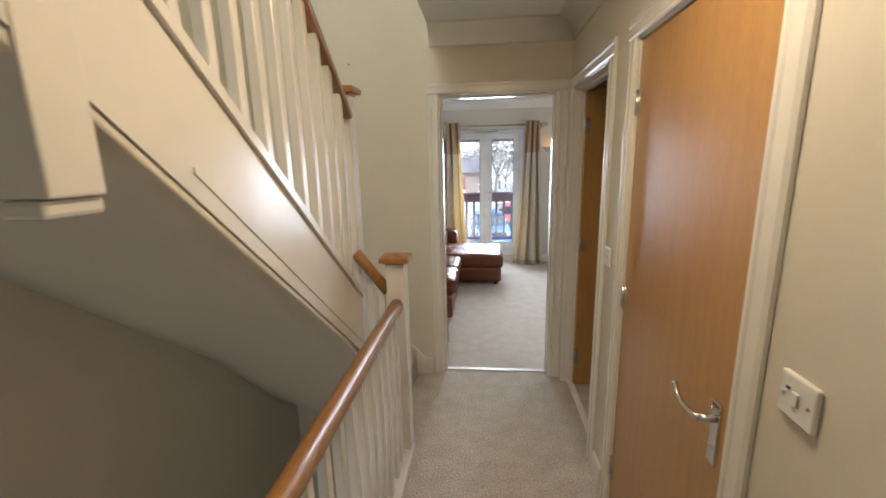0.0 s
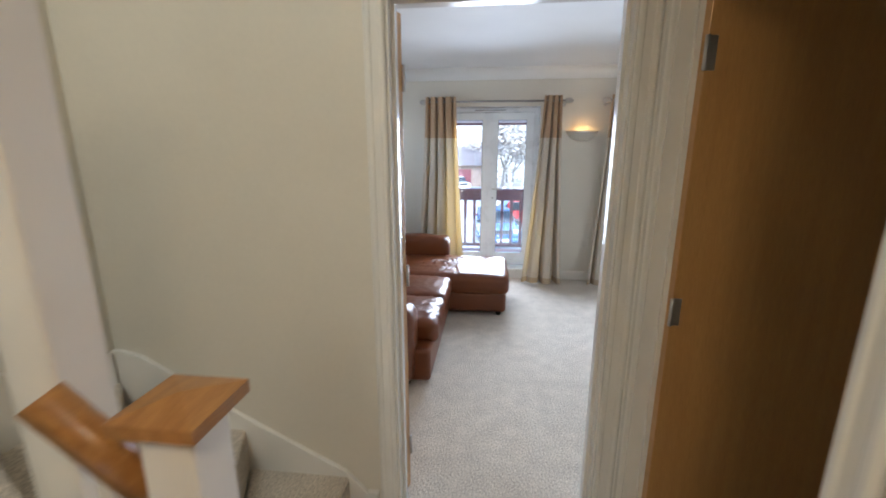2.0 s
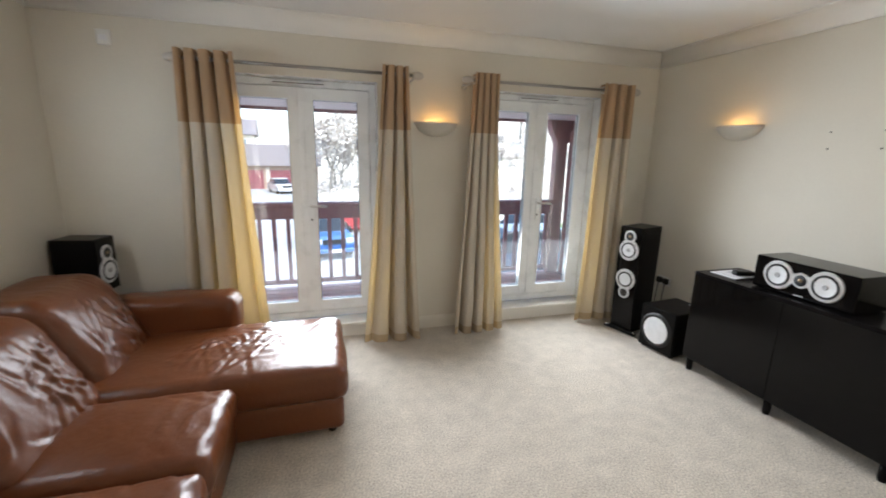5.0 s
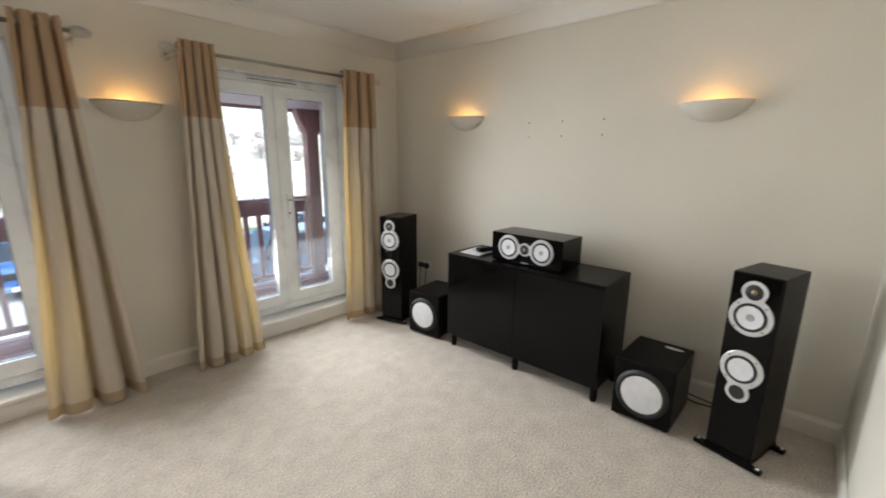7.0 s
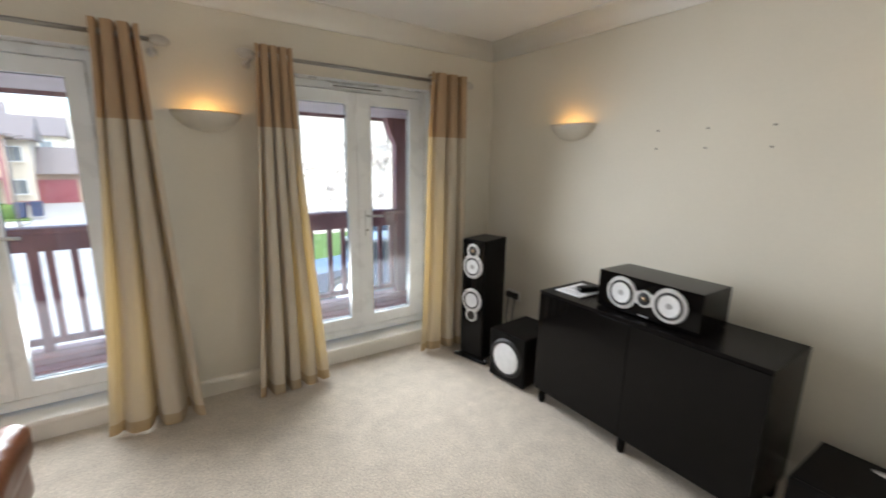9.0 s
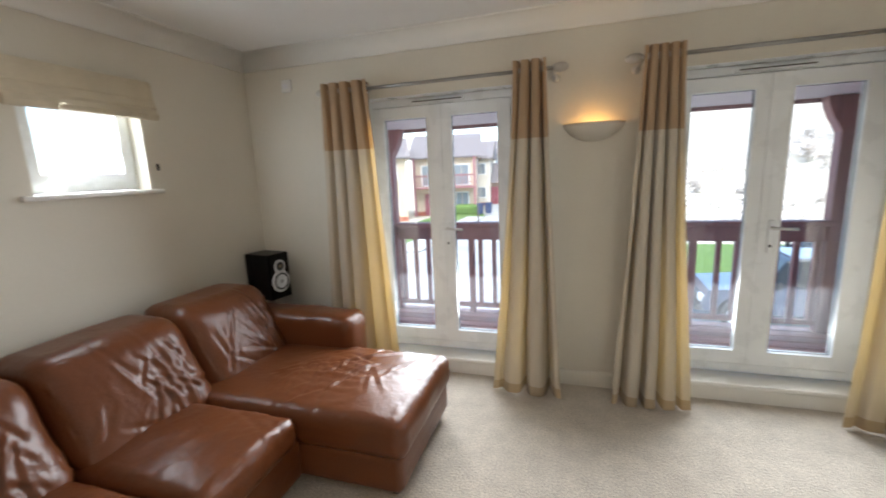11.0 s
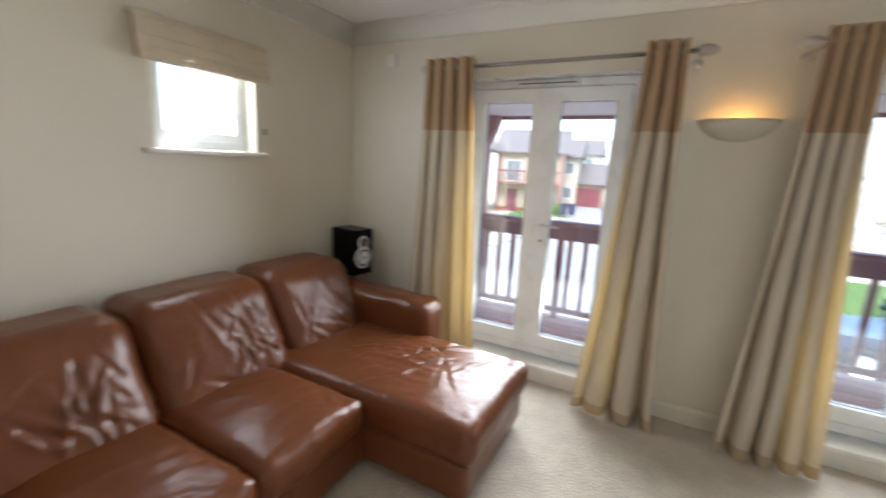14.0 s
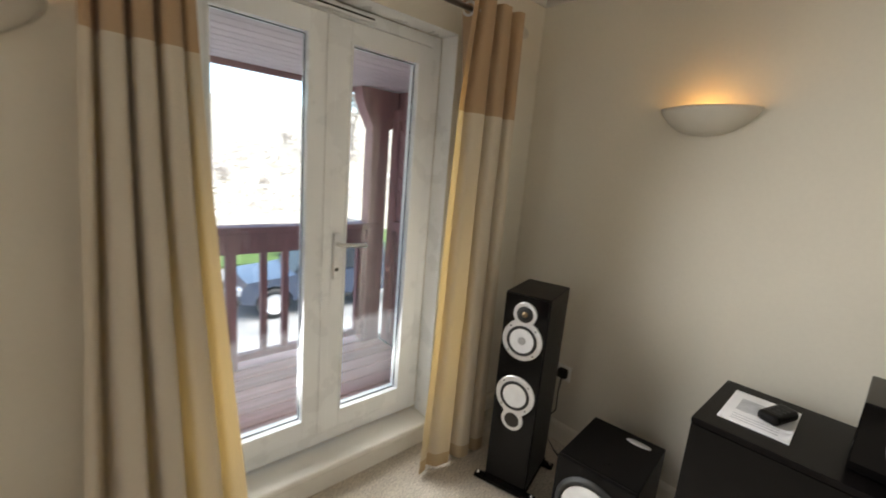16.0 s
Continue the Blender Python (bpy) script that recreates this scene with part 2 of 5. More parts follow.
cl.new(c_b.outputs[0], c_mix.inputs[1]); cl.new(c_tr.outputs[0], c_mix.inputs[2]); cl.new(c_mix.outputs[0], cn["Material Output"].inputs[0])
M["cloth"] = cloth

glow = bpy.data.materials.new("lit_bulb")
glow.use_nodes = True
glow.node_tree.nodes["Principled BSDF"].inputs["Emission Color"].default_value = (1.0, 0.62, 0.22, 1)
glow.node_tree.nodes["Principled BSDF"].inputs["Emission Strength"].default_value = 6
M["bulb"] = glow


# ---- mesh helpers ----
def box(bm, x0, x1, y0, y1, z0, z1, bevel=0.0, seg=2):
    """Adds a box, its edges rounded by bevel."""
    tmp = bmesh.new() if bevel else bm
    v = [tmp.verts.new((x, y, z)) for x in (x0, x1) for y in (y0, y1) for z in (z0, z1)]
    for f in ((0, 1, 3, 2), (4, 6, 7, 5), (0, 4, 5, 1), (2, 3, 7, 6), (0, 2, 6, 4), (1, 5, 7, 3)):
        tmp.faces.new([v[i] for i in f])
    if bevel:
        bmesh.ops.bevel(tmp, geom=tmp.edges[:], offset=bevel, segments=seg, profile=0.5, affect="EDGES")
        join(bm, tmp)
    return bm


def join(bm, other, m=None):
    """Copies other into bm, moved by m, and frees it."""
    at = [bm.verts.new(m @ v.co if m else v.co) for v in other.verts]
    other.verts.index_update()
    for f in other.faces:
        g = bm.faces.new([at[v.index] for v in f.verts])
        g.smooth = f.smooth
    other.free()
    return bm


def turned(bm, profile, m=None, n=28, sweep=360.0):
    """A body of revolution about z from (radius, height) pairs."""
    m = m or Matrix()
    rings, whole = [], sweep >= 360
    for i in range(n if whole else n + 1):
        a = radians(sweep) * i / n
        rings.append([bm.verts.new(m @ Vector((r * math.cos(a), r * math.sin(a), h))) for r, h in profile])
    for i in range(n):
        a, b = rings[i], rings[(i + 1) % len(rings)]
        for k in range(len(profile) - 1):
            f = bm.faces.new((a[k], b[k], b[k + 1], a[k + 1]))
            f.smooth = True
    return bm


def tube(bm, points, r, n=10, close=True):
    """A round bar along points."""
    pts = [Vector(p) for p in points]
    rings = []
    for i, p in enumerate(pts):
        d = (pts[min(i + 1, len(pts) - 1)] - pts[max(i - 1, 0)]).normalized()
        u = d.cross(Vector((0, 0, 1)) if abs(d.z) < 0.9 else Vector((1, 0, 0))).normalized()
        w = d.cross(u)
        rings.append([bm.verts.new(p + r * (math.cos(2 * math.pi * k / n) * u + math.sin(2 * math.pi * k / n) * w)) for k in range(n)])
    for a, b in zip(rings, rings[1:]):
        for k in range(n):
            f = bm.faces.new((a[k], a[(k + 1) % n], b[(k + 1) % n], b[k]))
            f.smooth = True
    if close:
        bm.faces.new(rings[0][::-1]), bm.faces.new(rings[-1])
    return bm


def sweep(bm, outline, a, b):
    """Draws a closed 2D outline (u, v) from point a to point b: v is up, u points to the left of the way."""
    a, b = Vector(a), Vector(b)
    d = (b - a).normalized()
    side = Vector((0, 0, 1)).cross(d).normalized()
    up = d.cross(side)
    r0 = [bm.verts.new(a + side * u + up * v) for u, v in outline]
    r1 = [bm.verts.new(b + side * u + up * v) for u, v in outline]
    n = len(outline)
    for k in range(n):
        bm.faces.new((r0[k], r0[(k + 1) % n], r1[(k + 1) % n], r1[k]))
    bm.faces.new(r0[::-1]), bm.faces.new(r1)
    return bm


def prism(bm, outline, axis, lo, hi):
    """A closed 2D outline pushed along an axis. For axis x the outline is (y, z), for y (x, z), for z (x, y)."""
    def at(p, w):
        return {"x": (w, p[0], p[1]), "y": (p[0], w, p[1]), "z": (p[0], p[1], w)}[axis]
    r0, r1 = [bm.verts.new(at(p, lo)) for p in outline], [bm.verts.new(at(p, hi)) for p in outline]
    n = len(outline)
    for k in range(n):
        bm.faces.new((r0[k], r0[(k + 1) % n], r1[(k + 1) % n], r1[k]))
    bm.faces.new(r0[::-1]), bm.faces.new(r1)
    return bm


def mesh_of(name, bm, material, smooth=False):
    bmesh.ops.recalc_face_normals(bm, faces=bm.faces[:])
    me = bpy.data.meshes.new(name)
    if smooth:
        for f in bm.faces:
            f.smooth = True
    bm.to_mesh(me)
    bm.free()
    me.materials.append(material)
    return me


def part(name, bm, material, parent, label="", smooth=False):
    """One mesh object under a thing or a part, in that one's own space."""
    ob = new(name, mesh_of(name, bm, material, smooth))
    ob.parent = parent
    return tagged(ob, label)


def thing(name, label, category, m=None, group="", kind=""):
    """An empty at a thing's base, to which its parts belong."""
    ob = new(name)
    ob.matrix_world = m or Matrix()
    ob.empty_display_size = 0.1
    return tagged(ob, label, category, group, kind)


def solid(name, bm, material, label, category="", kind="", group="", smooth=False, m=None):
    """A thing that is one mesh."""
    ob = new(name, mesh_of(name, bm, material, smooth))
    if m:
        ob.matrix_world = m
    return tagged(ob, label, category, group, kind)


def blk(*a, bevel=0.0, seg=2):
    return box(bmesh.new(), *a, bevel=bevel, seg=seg)


# ---- the structure ----
XL, XR, YS, YN, H = -1.315, 3.365, 3.17, 6.58, 2.42      # the room's faces and its ceiling
YH, XH = 3.04, 0.74                                       # the hall's end wall and right wall
WH = 0.56                                                 # half a French window's opening
DX0, DX1, DZ = -0.120, 0.642, 2.0                         # the doorway into the room


def wall_x(bm, y0, y1, x0, x1, z0, z1, holes):
    """A wall along x with rectangular holes (x0, x1, z0, z1)."""
    xs = x0
    for a, b, lo, hi in sorted(holes):
        box(bm, xs, a, y0, y1, z0, z1)
        if lo > z0:
            box(bm, a, b, y0, y1, z0, lo)
        if hi < z1:
            box(bm, a, b, y0, y1, hi, z1)
        xs = b
    return box(bm, xs, x1, y0, y1, z0, z1)


def wall_y(bm, x0, x1, y0, y1, z0, z1, holes):
    ys = y0
    for a, b, lo, hi in sorted(holes):
        box(bm, x0, x1, ys, a, z0, z1)
        if lo > z0:
            box(bm, x0, x1, a, b, z0, lo)
        if hi < z1:
            box(bm, x0, x1, a, b, hi, z1)
        ys = b
    return box(bm, x0, x1, ys, y1, z0, z1)


solid("wall_north", wall_x(bmesh.new(), YN, YN + 0.24, XL - 0.15, XR + 0.15, -0.2, 2.7,
      [(W1 - WH, W1 + WH, 0.12, 2.02), (W2 - WH, W2 + WH, 0.12, 2.02)]), M["wall"], "cream painted wall with two French windows", "wall", "structure")
solid("wall_east", blk(XR, XR + 0.15, YS - 0.2, YN, -0.2, 2.7), M["wall"], "plain cream painted wall", "wall", "structure")
solid("wall_west", wall_y(bmesh.new(), XL - 0.2, XL, YS, YN, -0.2, 2.7, [(5.10, 5.68, 1.465, 1.98)]), M["wall"], "cream painted wall with a small window", "wall", "structure")
solid("wall_south", wall_x(bmesh.new(), YH, YS, -1.48, XR, -2.8, 5.2, [(DX0 - 0.03, DX1 + 0.03, -0.1, DZ + 0.03)]), M["wall"], "cream painted wall with the doorway", "wall", "structure")
solid("ceiling", blk(XL - 0.1, XR + 0.1, YS - 0.05, YN + 0.1, H, H + 0.12), M["ceiling"], "white painted ceiling", "ceiling", "structure")
solid("floor", blk(XL - 0.1, XR + 0.1, YS - 0.06, YN + 0.1, -0.15, 0.0), M["carpet"], "beige fitted carpet", "floor", "structure")

# hall: the right wall with two doors, the landing floor, the stair well and its far wall
D1 = (1.08, 1.86)       # cupboard door in the right wall
D2 = (2.20, 2.96)         # open door further on
solid("wall_hall_right", wall_y(bmesh.new(), XH, XH + 0.1, -1.3, YH, -0.2, 2.7, [(D1[0] - 0.03, D1[1] + 0.03, -0.1, 2.03), (D2[0] - 0.03, D2[1] + 0.03, -0.1, 2.03)]),
      M["wall"], "cream painted hall wall with two doors", "wall", "structure")
solid("floor_hall", blk(-0.33, 2.2, -1.3, YS - 0.06, -0.15, 0.0), M["carpet"], "beige carpet of the landing", "floor", "structure")
solid("ceiling_hall", blk(-0.18, XH + 0.1, -1.3, YH, H, H + 0.25), M["ceiling"], "white landing ceiling", "ceiling", "structure")
solid("wall_stair_left", blk(-1.48, -1.33, -1.3, YH, -2.8, 5.2), M["wall"], "cream wall beside the stairs", "wall", "structure")
solid("wall_hall_back", blk(-1.48, XH + 0.1, -1.4, -1.3, -2.8, 5.2), M["wall"], "cream wall behind the landing", "wall", "structure")
solid("wall_upper_right", blk(-0.18, -0.08, -1.3, YH, H + 0.25, 5.2), M["wall"], "cream wall of the upper landing", "wall", "structure")
solid("ceiling_upper", blk(-1.48, 0.0, -1.4, YH + 0.1, 5.2, 5.3), M["ceiling"], "white ceiling over the stairs", "ceiling", "structure")
solid("floor_lower", blk(-1.48, XH, -1.4, YH, -2.9, -2.75), M["carpet"], "beige carpet of the floor below", "floor", "structure")
solid("wall_well_right", blk(-0.30, -0.20, -1.3, YH, -2.75, -0.15), M["wall"], "cream wall of the stair well", "wall", "structure")
# the side room behind the open door, and the cupboard
solid("wall_side_room", wall_x(bmesh.new(), YH, YS, XR, XR + 0.15, -0.2, 2.7, []), M["wall"], "cream wall", "wall", "structure")
solid("wall_side_back", blk(2.2, 2.3, 0.9, YH, -0.2, 2.7), M["wall"], "cream wall of the side room", "wall", "structure")
solid("wall_side_divide", blk(XH + 0.1, 2.2, 1.95, 2.05, -0.2, 2.7), M["wall"], "cream wall of the side room", "wall", "structure")
solid("wall_cupboard", blk(XH + 0.1, 2.2, 0.9, 1.0, -0.2, 2.7), M["wall"], "cream wall of the cupboard", "wall", "structure")
solid("ceiling_side", blk(XH + 0.1, 2.3, 0.9, YH, H, H + 0.2), M["ceiling"], "white ceiling of the side room", "ceiling", "structure")
# added lamp, out of view, as the source of the warm hall fill
hl = thing("added_ceiling_lamp", "added round white ceiling lamp, out of view above the landing", "ceiling lamp", pose(0.30, 1.05, H))
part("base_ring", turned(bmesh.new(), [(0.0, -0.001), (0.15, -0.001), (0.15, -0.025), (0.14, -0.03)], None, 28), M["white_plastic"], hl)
part("diffuser", turned(bmesh.new(), [(0.14, -0.03), (0.13, -0.055), (0.08, -0.08), (0.0, -0.09)], None, 28), M["bulb"], hl, "glowing opal bowl of the added lamp")


# ---- trim: coving, skirting, door linings ----
def cove(size=0.115, n=10):
    """The outline of a plaster cove, with the corner of wall and ceiling at the origin."""
    pts = [(0.0, 0.0), (0.0, -size), (0.006, -size)]
    for i in range(n + 1):
        a = math.pi / 2 * i / n
        pts.append((size - (size - 0.008) * math.cos(a), -size + (size - 0.008) * math.sin(a)))
    pts.append((size, 0.0))
    return pts


def coving(name, a, b, label):
    bm = sweep(bmesh.new(), cove(), a, b)
    for f in bm.faces:
        f.smooth = len(f.verts) == 4 and f.calc_area() < 0.08
    solid(name, bm, M["coving"], label, "coving", "structure")


e = 0.002
coving("trim_coving", (XR, YN - e, H - e), (XL, YN - e, H - e), "white plaster coving under the ceiling")
coving("trim_coving", (XR - e, YS, H - e), (XR - e, YN, H - e), "white plaster coving under the ceiling")
coving("trim_coving", (XL + e, YN, H - e), (XL + e, YS, H - e), "white plaster coving under the ceiling")
coving("trim_coving", (XL, YS + e, H - e), (XR, YS + e, H - e), "white plaster coving under the ceiling")
coving("trim_coving_hall", (XH, YH - e, H - e), (-0.18, YH - e, H - e), "white plaster coving of the landing")
coving("trim_coving_hall", (XH - e, -1.3, H - e), (XH - e, YH, H - e), "white plaster coving of the landing")

SKIRT = [(0, 0), (0.016, 0), (0.016, 0.085), (0.011, 0.10), (0.004, 0.108), (0, 0.108)]


def skirting(a, b):
    solid("baseboard", sweep(bmesh.new(), SKIRT, a, b), M["skirt"], "cream satin painted skirting board", "skirting", "structure")


skirting((XR, YN - e, 0), (W2 + WH + 0.002, YN - e, 0))
skirting((W2 - WH - 0.002, YN - e, 0), (W1 + WH + 0.002, YN - e, 0))
skirting((W1 - WH - 0.002, YN - e, 0), (XL, YN - e, 0))
skirting((XR - e, YS, 0), (XR - e, YN, 0))
skirting((XL + e, YN, 0), (XL + e, YS, 0))
skirting((DX1 + 0.11, YS + e, 0), (XR, YS + e, 0))
skirting((XL, YS + e, 0), (DX0 - 0.11, YS + e, 0))
skirting((XH - e, -1.3, 0), (XH - e, D1[0] - 0.10, 0))
skirting((XH - e, D1[1] + 0.10, 0), (XH - e, D2[0] - 0.10, 0))

ARCH = [(0, 0), (0.072, 0), (0.072, 0.010), (0.062, 0.017), (0.050, 0.017), (0.045, 0.013), (0.022, 0.013), (0.016, 0.018), (0.006, 0.018), (0, 0.012)]


def doorcase(name, m, width, height, depth, label):
    """Lining, stops and moulded architraves of a doorway. Local x runs across the opening from 0, y into the wall, z up."""
    root = thing(name, label, "door frame", m, kind="structure")
    lin = bmesh.new()
    box(lin, -0.028, 0, -0.002, depth + 0.002, 0, height + 0.028), box(lin, width, width + 0.028, -0.002, depth + 0.002, 0, height + 0.028)
    box(lin, 0, width, -0.002, depth + 0.002, height, height + 0.028)
    part("lining", lin, M["trim"], root)
    stop = bmesh.new()
    for x0, x1, z0, z1 in ((0, 0.013, 0, height), (width - 0.013, width, 0, height), (0.013, width - 0.013, height - 0.013, height)):
        box(stop, x0, x1, 0.045, 0.08, z0, z1)
    part("door_stop", stop, M["trim"], root)
    for y, s in ((0.0, -1), (depth, 1)):
        for side in (0, 1):
            bm = bmesh.new()
            o = [((-0.008 - u) if side == 0 else (width + 0.008 + u), y + s * (0.002 + v)) for u, v in ARCH]
            prism(bm, o, "z", 0.0, height + 0.008)
            part("architrave", bm, M["trim"], root)
        o = [(y + s * (0.002 + v), height + 0.0085 + u) for u, v in ARCH]
        part("architrave", prism(bmesh.new(), o, "x", -0.080, width + 0.080), M["trim"], root)
    return root


doorcase("door_frame_1", pose(DX0, YH, 0), DX1 - DX0, DZ, YS - YH, "white gloss door frame into the living room")
doorcase("door_frame_2", pose(XH, D1[1], 0, 0, 0, -90), D1[1] - D1[0], 2.0, 0.10, "white gloss frame of the cupboard door")
doorcase("door_frame_3", pose(XH, D2[1], 0, 0, 0, -90), D2[1] - D2[0], 2.0, 0.10, "white gloss frame of the side room door")
solid("threshold_strip", blk(DX0, DX1, YS - 0.085, YS - 0.045, 0.001, 0.007, bevel=0.003), M["white_plastic"], "pale carpet strip across the doorway", "threshold")
solid("threshold_strip", blk(XH + 0.03, XH + 0.07, D2[0], D2[1], 0.001, 0.007, bevel=0.003), M["white_plastic"], "pale carpet strip across the doorway", "threshold")


def lever_handle(parent, m, mirror=1):
    """A lever on a long back plate; local x along the door, y out of it, z up."""
    plate = blk(-0.02, 0.02, 0, 0.006, -0.10, 0.07, bevel=0.005)
    plate.transform(m)
    h = part("door_handle", plate, M["chrome"], parent, "polished chrome lever handle")
    bm = tube(bmesh.new(), [(0, 0.004, 0.025), (0, 0.045, 0.025)], 0.010)
    tube(bm, [(0, 0.045, 0.025), (-mirror * 0.03, 0.05, 0.022), (-mirror * 0.07, 0.05, 0.018), (-mirror * 0.105, 0.05, 0.03), (-mirror * 0.125, 0.048, 0.052)], 0.0075)
    bm.transform(m)
    part("lever", bm, M["chrome"], h, smooth=True)
    bm = turned(bmesh.new(), [(0.0, 0.008), (0.006, 0.008), (0.006, 0.0)], m @ pose(0, 0, -0.055, -90, 0, 0), 12)
    part("thumb_turn", bm, M["chrome"], h)


def hinges(parent, m):
    for z in (0.22, 1.02, 1.78):
        bm = tube(bmesh.new(), [(0, -0.005, z - 0.045), (0, -0.005, z + 0.045)], 0.0065)
        box(bm, 0.0, 0.03, -0.0015, 0.001, z - 0.045, z + 0.045)
        bm.transform(m)
        part("hinge", bm, M["steel"], parent)


def plain_door(name, m, width, label, handle_front=True, handle_back=True):
    """A flush veneered door, hinged at its local origin; its leaf runs along x, its front faces -y."""
    root = thing(name, label, "door", m, kind="structure")
    part("leaf", blk(0.003, width - 0.003, 0.0, 0.040, 0.008, 1.995, bevel=0.002), M["door_oak"], root)
    if handle_front:
        lever_handle(root, pose(width - 0.065, 0.0, 0.92) @ Matrix.Diagonal((1, -1, 1, 1)))
    if handle_back:
        lever_handle(root, pose(width - 0.065, 0.04, 0.95))
    hinges(root, Matrix())
    return root


plain_door("door_1", pose(XH + 0.005, D1[1], 0, 0, 0, -90), D1[1] - D1[0], "closed flush oak veneer cupboard door with chrome lever")
plain_door("door_2", pose(XH + 0.06, D2[1] - 0.045, 0, 0, 0, 4), D2[1] - D2[0], "open flush oak veneer door of the side room", handle_front=False)
plain_door("door_3", pose(DX0 + 0.012, YS + 0.036, 0, 0, 0, 162), DX1 - DX0, "open oak veneer living room door folded back", handle_front=False)


def wall_plate(name, m, label, kind):
    """A white plate on a wall: local x along the wall, y out of it, z up."""
    root = thing(name, label, kind, m)
    w = 0.073 if kind == "socket" else 0.043
    part("plate", blk(-w, w, 0, 0.011, -0.043, 0.043, bevel=0.004), M["white_plastic"], root)
    if kind == "switch":
        part("rocker", blk(-0.008, 0.008, 0.011, 0.017, -0.012, 0.014, bevel=0.002), M["white_plastic"], root)
        for x in (-0.03, 0.03):
            part("screw", turned(bmesh.new(), [(0, 0.002), (0.004, 0.002), (0.004, 0)], pose(x, 0.011, 0, -90), 10), M["steel"], root)
    else:
        for x in (-0.035, 0.035):
            part("rocker", blk(x - 0.007, x + 0.007, 0.011, 0.015, 0.022, 0.034, bevel=0.001), M["white_plastic"], root)
    return root


sp = wall_plate("fused_switch", pose(XH - 0.001, 0.90, 1.15, 0, 0, 90), "white plastic fused switch beside the cupboard door", "switch")
part("indicator", blk(0.016, 0.024, 0.011, 0.014, 0.012, 0.016), M["car_dark"], sp)
wall_plate("light_switch", pose(XH - 0.001, 2.07, 1.14, 0, 0, 90), "white plastic light switch between the doors", "switch")

# ---- the stairs ----
SX0, SX1 = -1.33, -0.52           # the flight between the wall and its string
stairs = thing("staircase", "carpeted winder stairs with white strings and oak rails", "staircase")
RISE, GO, Y0 = 0.19, 0.2303, 2.243


def string_z(y):
    return 0.955 + (2.08 - y) * 0.825


# winders round the inner post, then the straight flight
corners = [[(-0.335, YH), (-0.335, 2.26), (-0.42, 2.18), (-0.78, YH)], [(-0.78, YH), (-0.42, 2.18), (-0.47, 2.16), (SX0, YH)],
           [(SX0, YH), (-0.47, 2.16), (-0.5, 2.12), (SX0, 2.55)], [(SX0, 2.55), (-0.5, 2.12), (-0.5, Y0 - GO), (SX0, Y0 - GO)]]
for i, c in enumerate(corners):
    z = RISE * (i + 1)
    bm = prism(bmesh.new(), c, "z", z - (0.19 if i < 2 else 0.045), z)
    bmesh.ops.bevel(bm, geom=[ed for ed in bm.edges if min(ed.verts[0].co.z, ed.verts[1].co.z) > z - 0.01], offset=0.016, segments=3, profile=0.5, affect="EDGES")
    part("step", bm, M["carpet"], stairs)
    if i >= 2:
        (ax, ay), (bx, by) = c[0], c[1]
        part("riser", prism(bmesh.new(), [(ax, ay), (bx, by), (bx, by - 0.02), (ax, ay - 0.02)], "z", z - 0.19, z - 0.046), M["carpet"], stairs)
for i in range(1, 8):
    y1, z = Y0 - GO * i, RISE * (4 + i)
    o = [(y1 + 0.018, z - 0.012), (y1 + 0.006, z), (y1 - GO, z), (y1 - GO, z - 0.03), (y1 + 0.0, z - 0.19), (y1 + 0.012, z - 0.03)]
    part("step", prism(bmesh.new(), o, "x", SX0, SX1 + 0.02), M["carpet"], stairs)
# sloping boards: the outer string with its bottom moulding and top capping
bm = prism(bmesh.new(), [(2.08, string_z(2.08) - 0.33), (2.08, string_z(2.08) - 0.02), (0.62, string_z(0.62) - 0.02), (0.62, string_z(0.62) - 0.33)], "x", -0.475, -0.435)
part("string", bm, M["trim"], stairs, "white gloss painted string board")
bm = prism(bmesh.new(), [(2.085, string_z(2.085) - 0.02), (2.085, string_z(2.085) + 0.015), (0.62, string_z(0.62) + 0.015), (0.62, string_z(0.62) - 0.02)], "x", -0.488, -0.422)
part("string_capping", bm, M["trim"], stairs)
bm = prism(bmesh.new(), [(2.07, string_z(2.07) - 0.275), (2.07, string_z(2.07) - 0.262), (1.0, string_z(1.0) - 0.262), (1.0, string_z(1.0) - 0.275)], "x", -0.4348, -0.4315)
part("string_bead", bm, M["trim"], stairs)
# plastered underside, warped under the winders
bm = bmesh.new()
rows_ = []
for i in range(15):
    y = 0.62 + (YH - 0.62) * i / 14
    z = string_z(y) - 0.335
    row_ = []
    for k in range(7):
        x = SX0 - 0.005 + 0.895 * k / 6
        drop = max(0.0, y - 2.15) * 0.2 + max(0.0, y - 1.98) * 1.15 * (k / 6) ** 1.6
        row_.append(bm.verts.new((x, y, max(-0.17, z - drop))))
    rows_.append(row_)
for a, b in zip(rows_, rows_[1:]):
    for k in range(6):
        f = bm.faces.new((a[k], a[k + 1], b[k + 1], b[k]))
        f.smooth = True
under = part("soffit", bm, M["wall"], stairs, "cream plaster under the flight")
sol = under.modifiers.new("thickness", "SOLIDIFY")
sol.thickness, sol.offset = 0.02, 1
# landing edge above, and the dropped post that carries it
part("landing_edge", blk(-0.50, -0.18, -1.3, 0.62, 2.42, 2.70), M["trim"], stairs)
part("landing_floor", blk(SX0, -0.50, -1.3, 0.40, 2.45, 2.70), M["ceiling"], stairs)


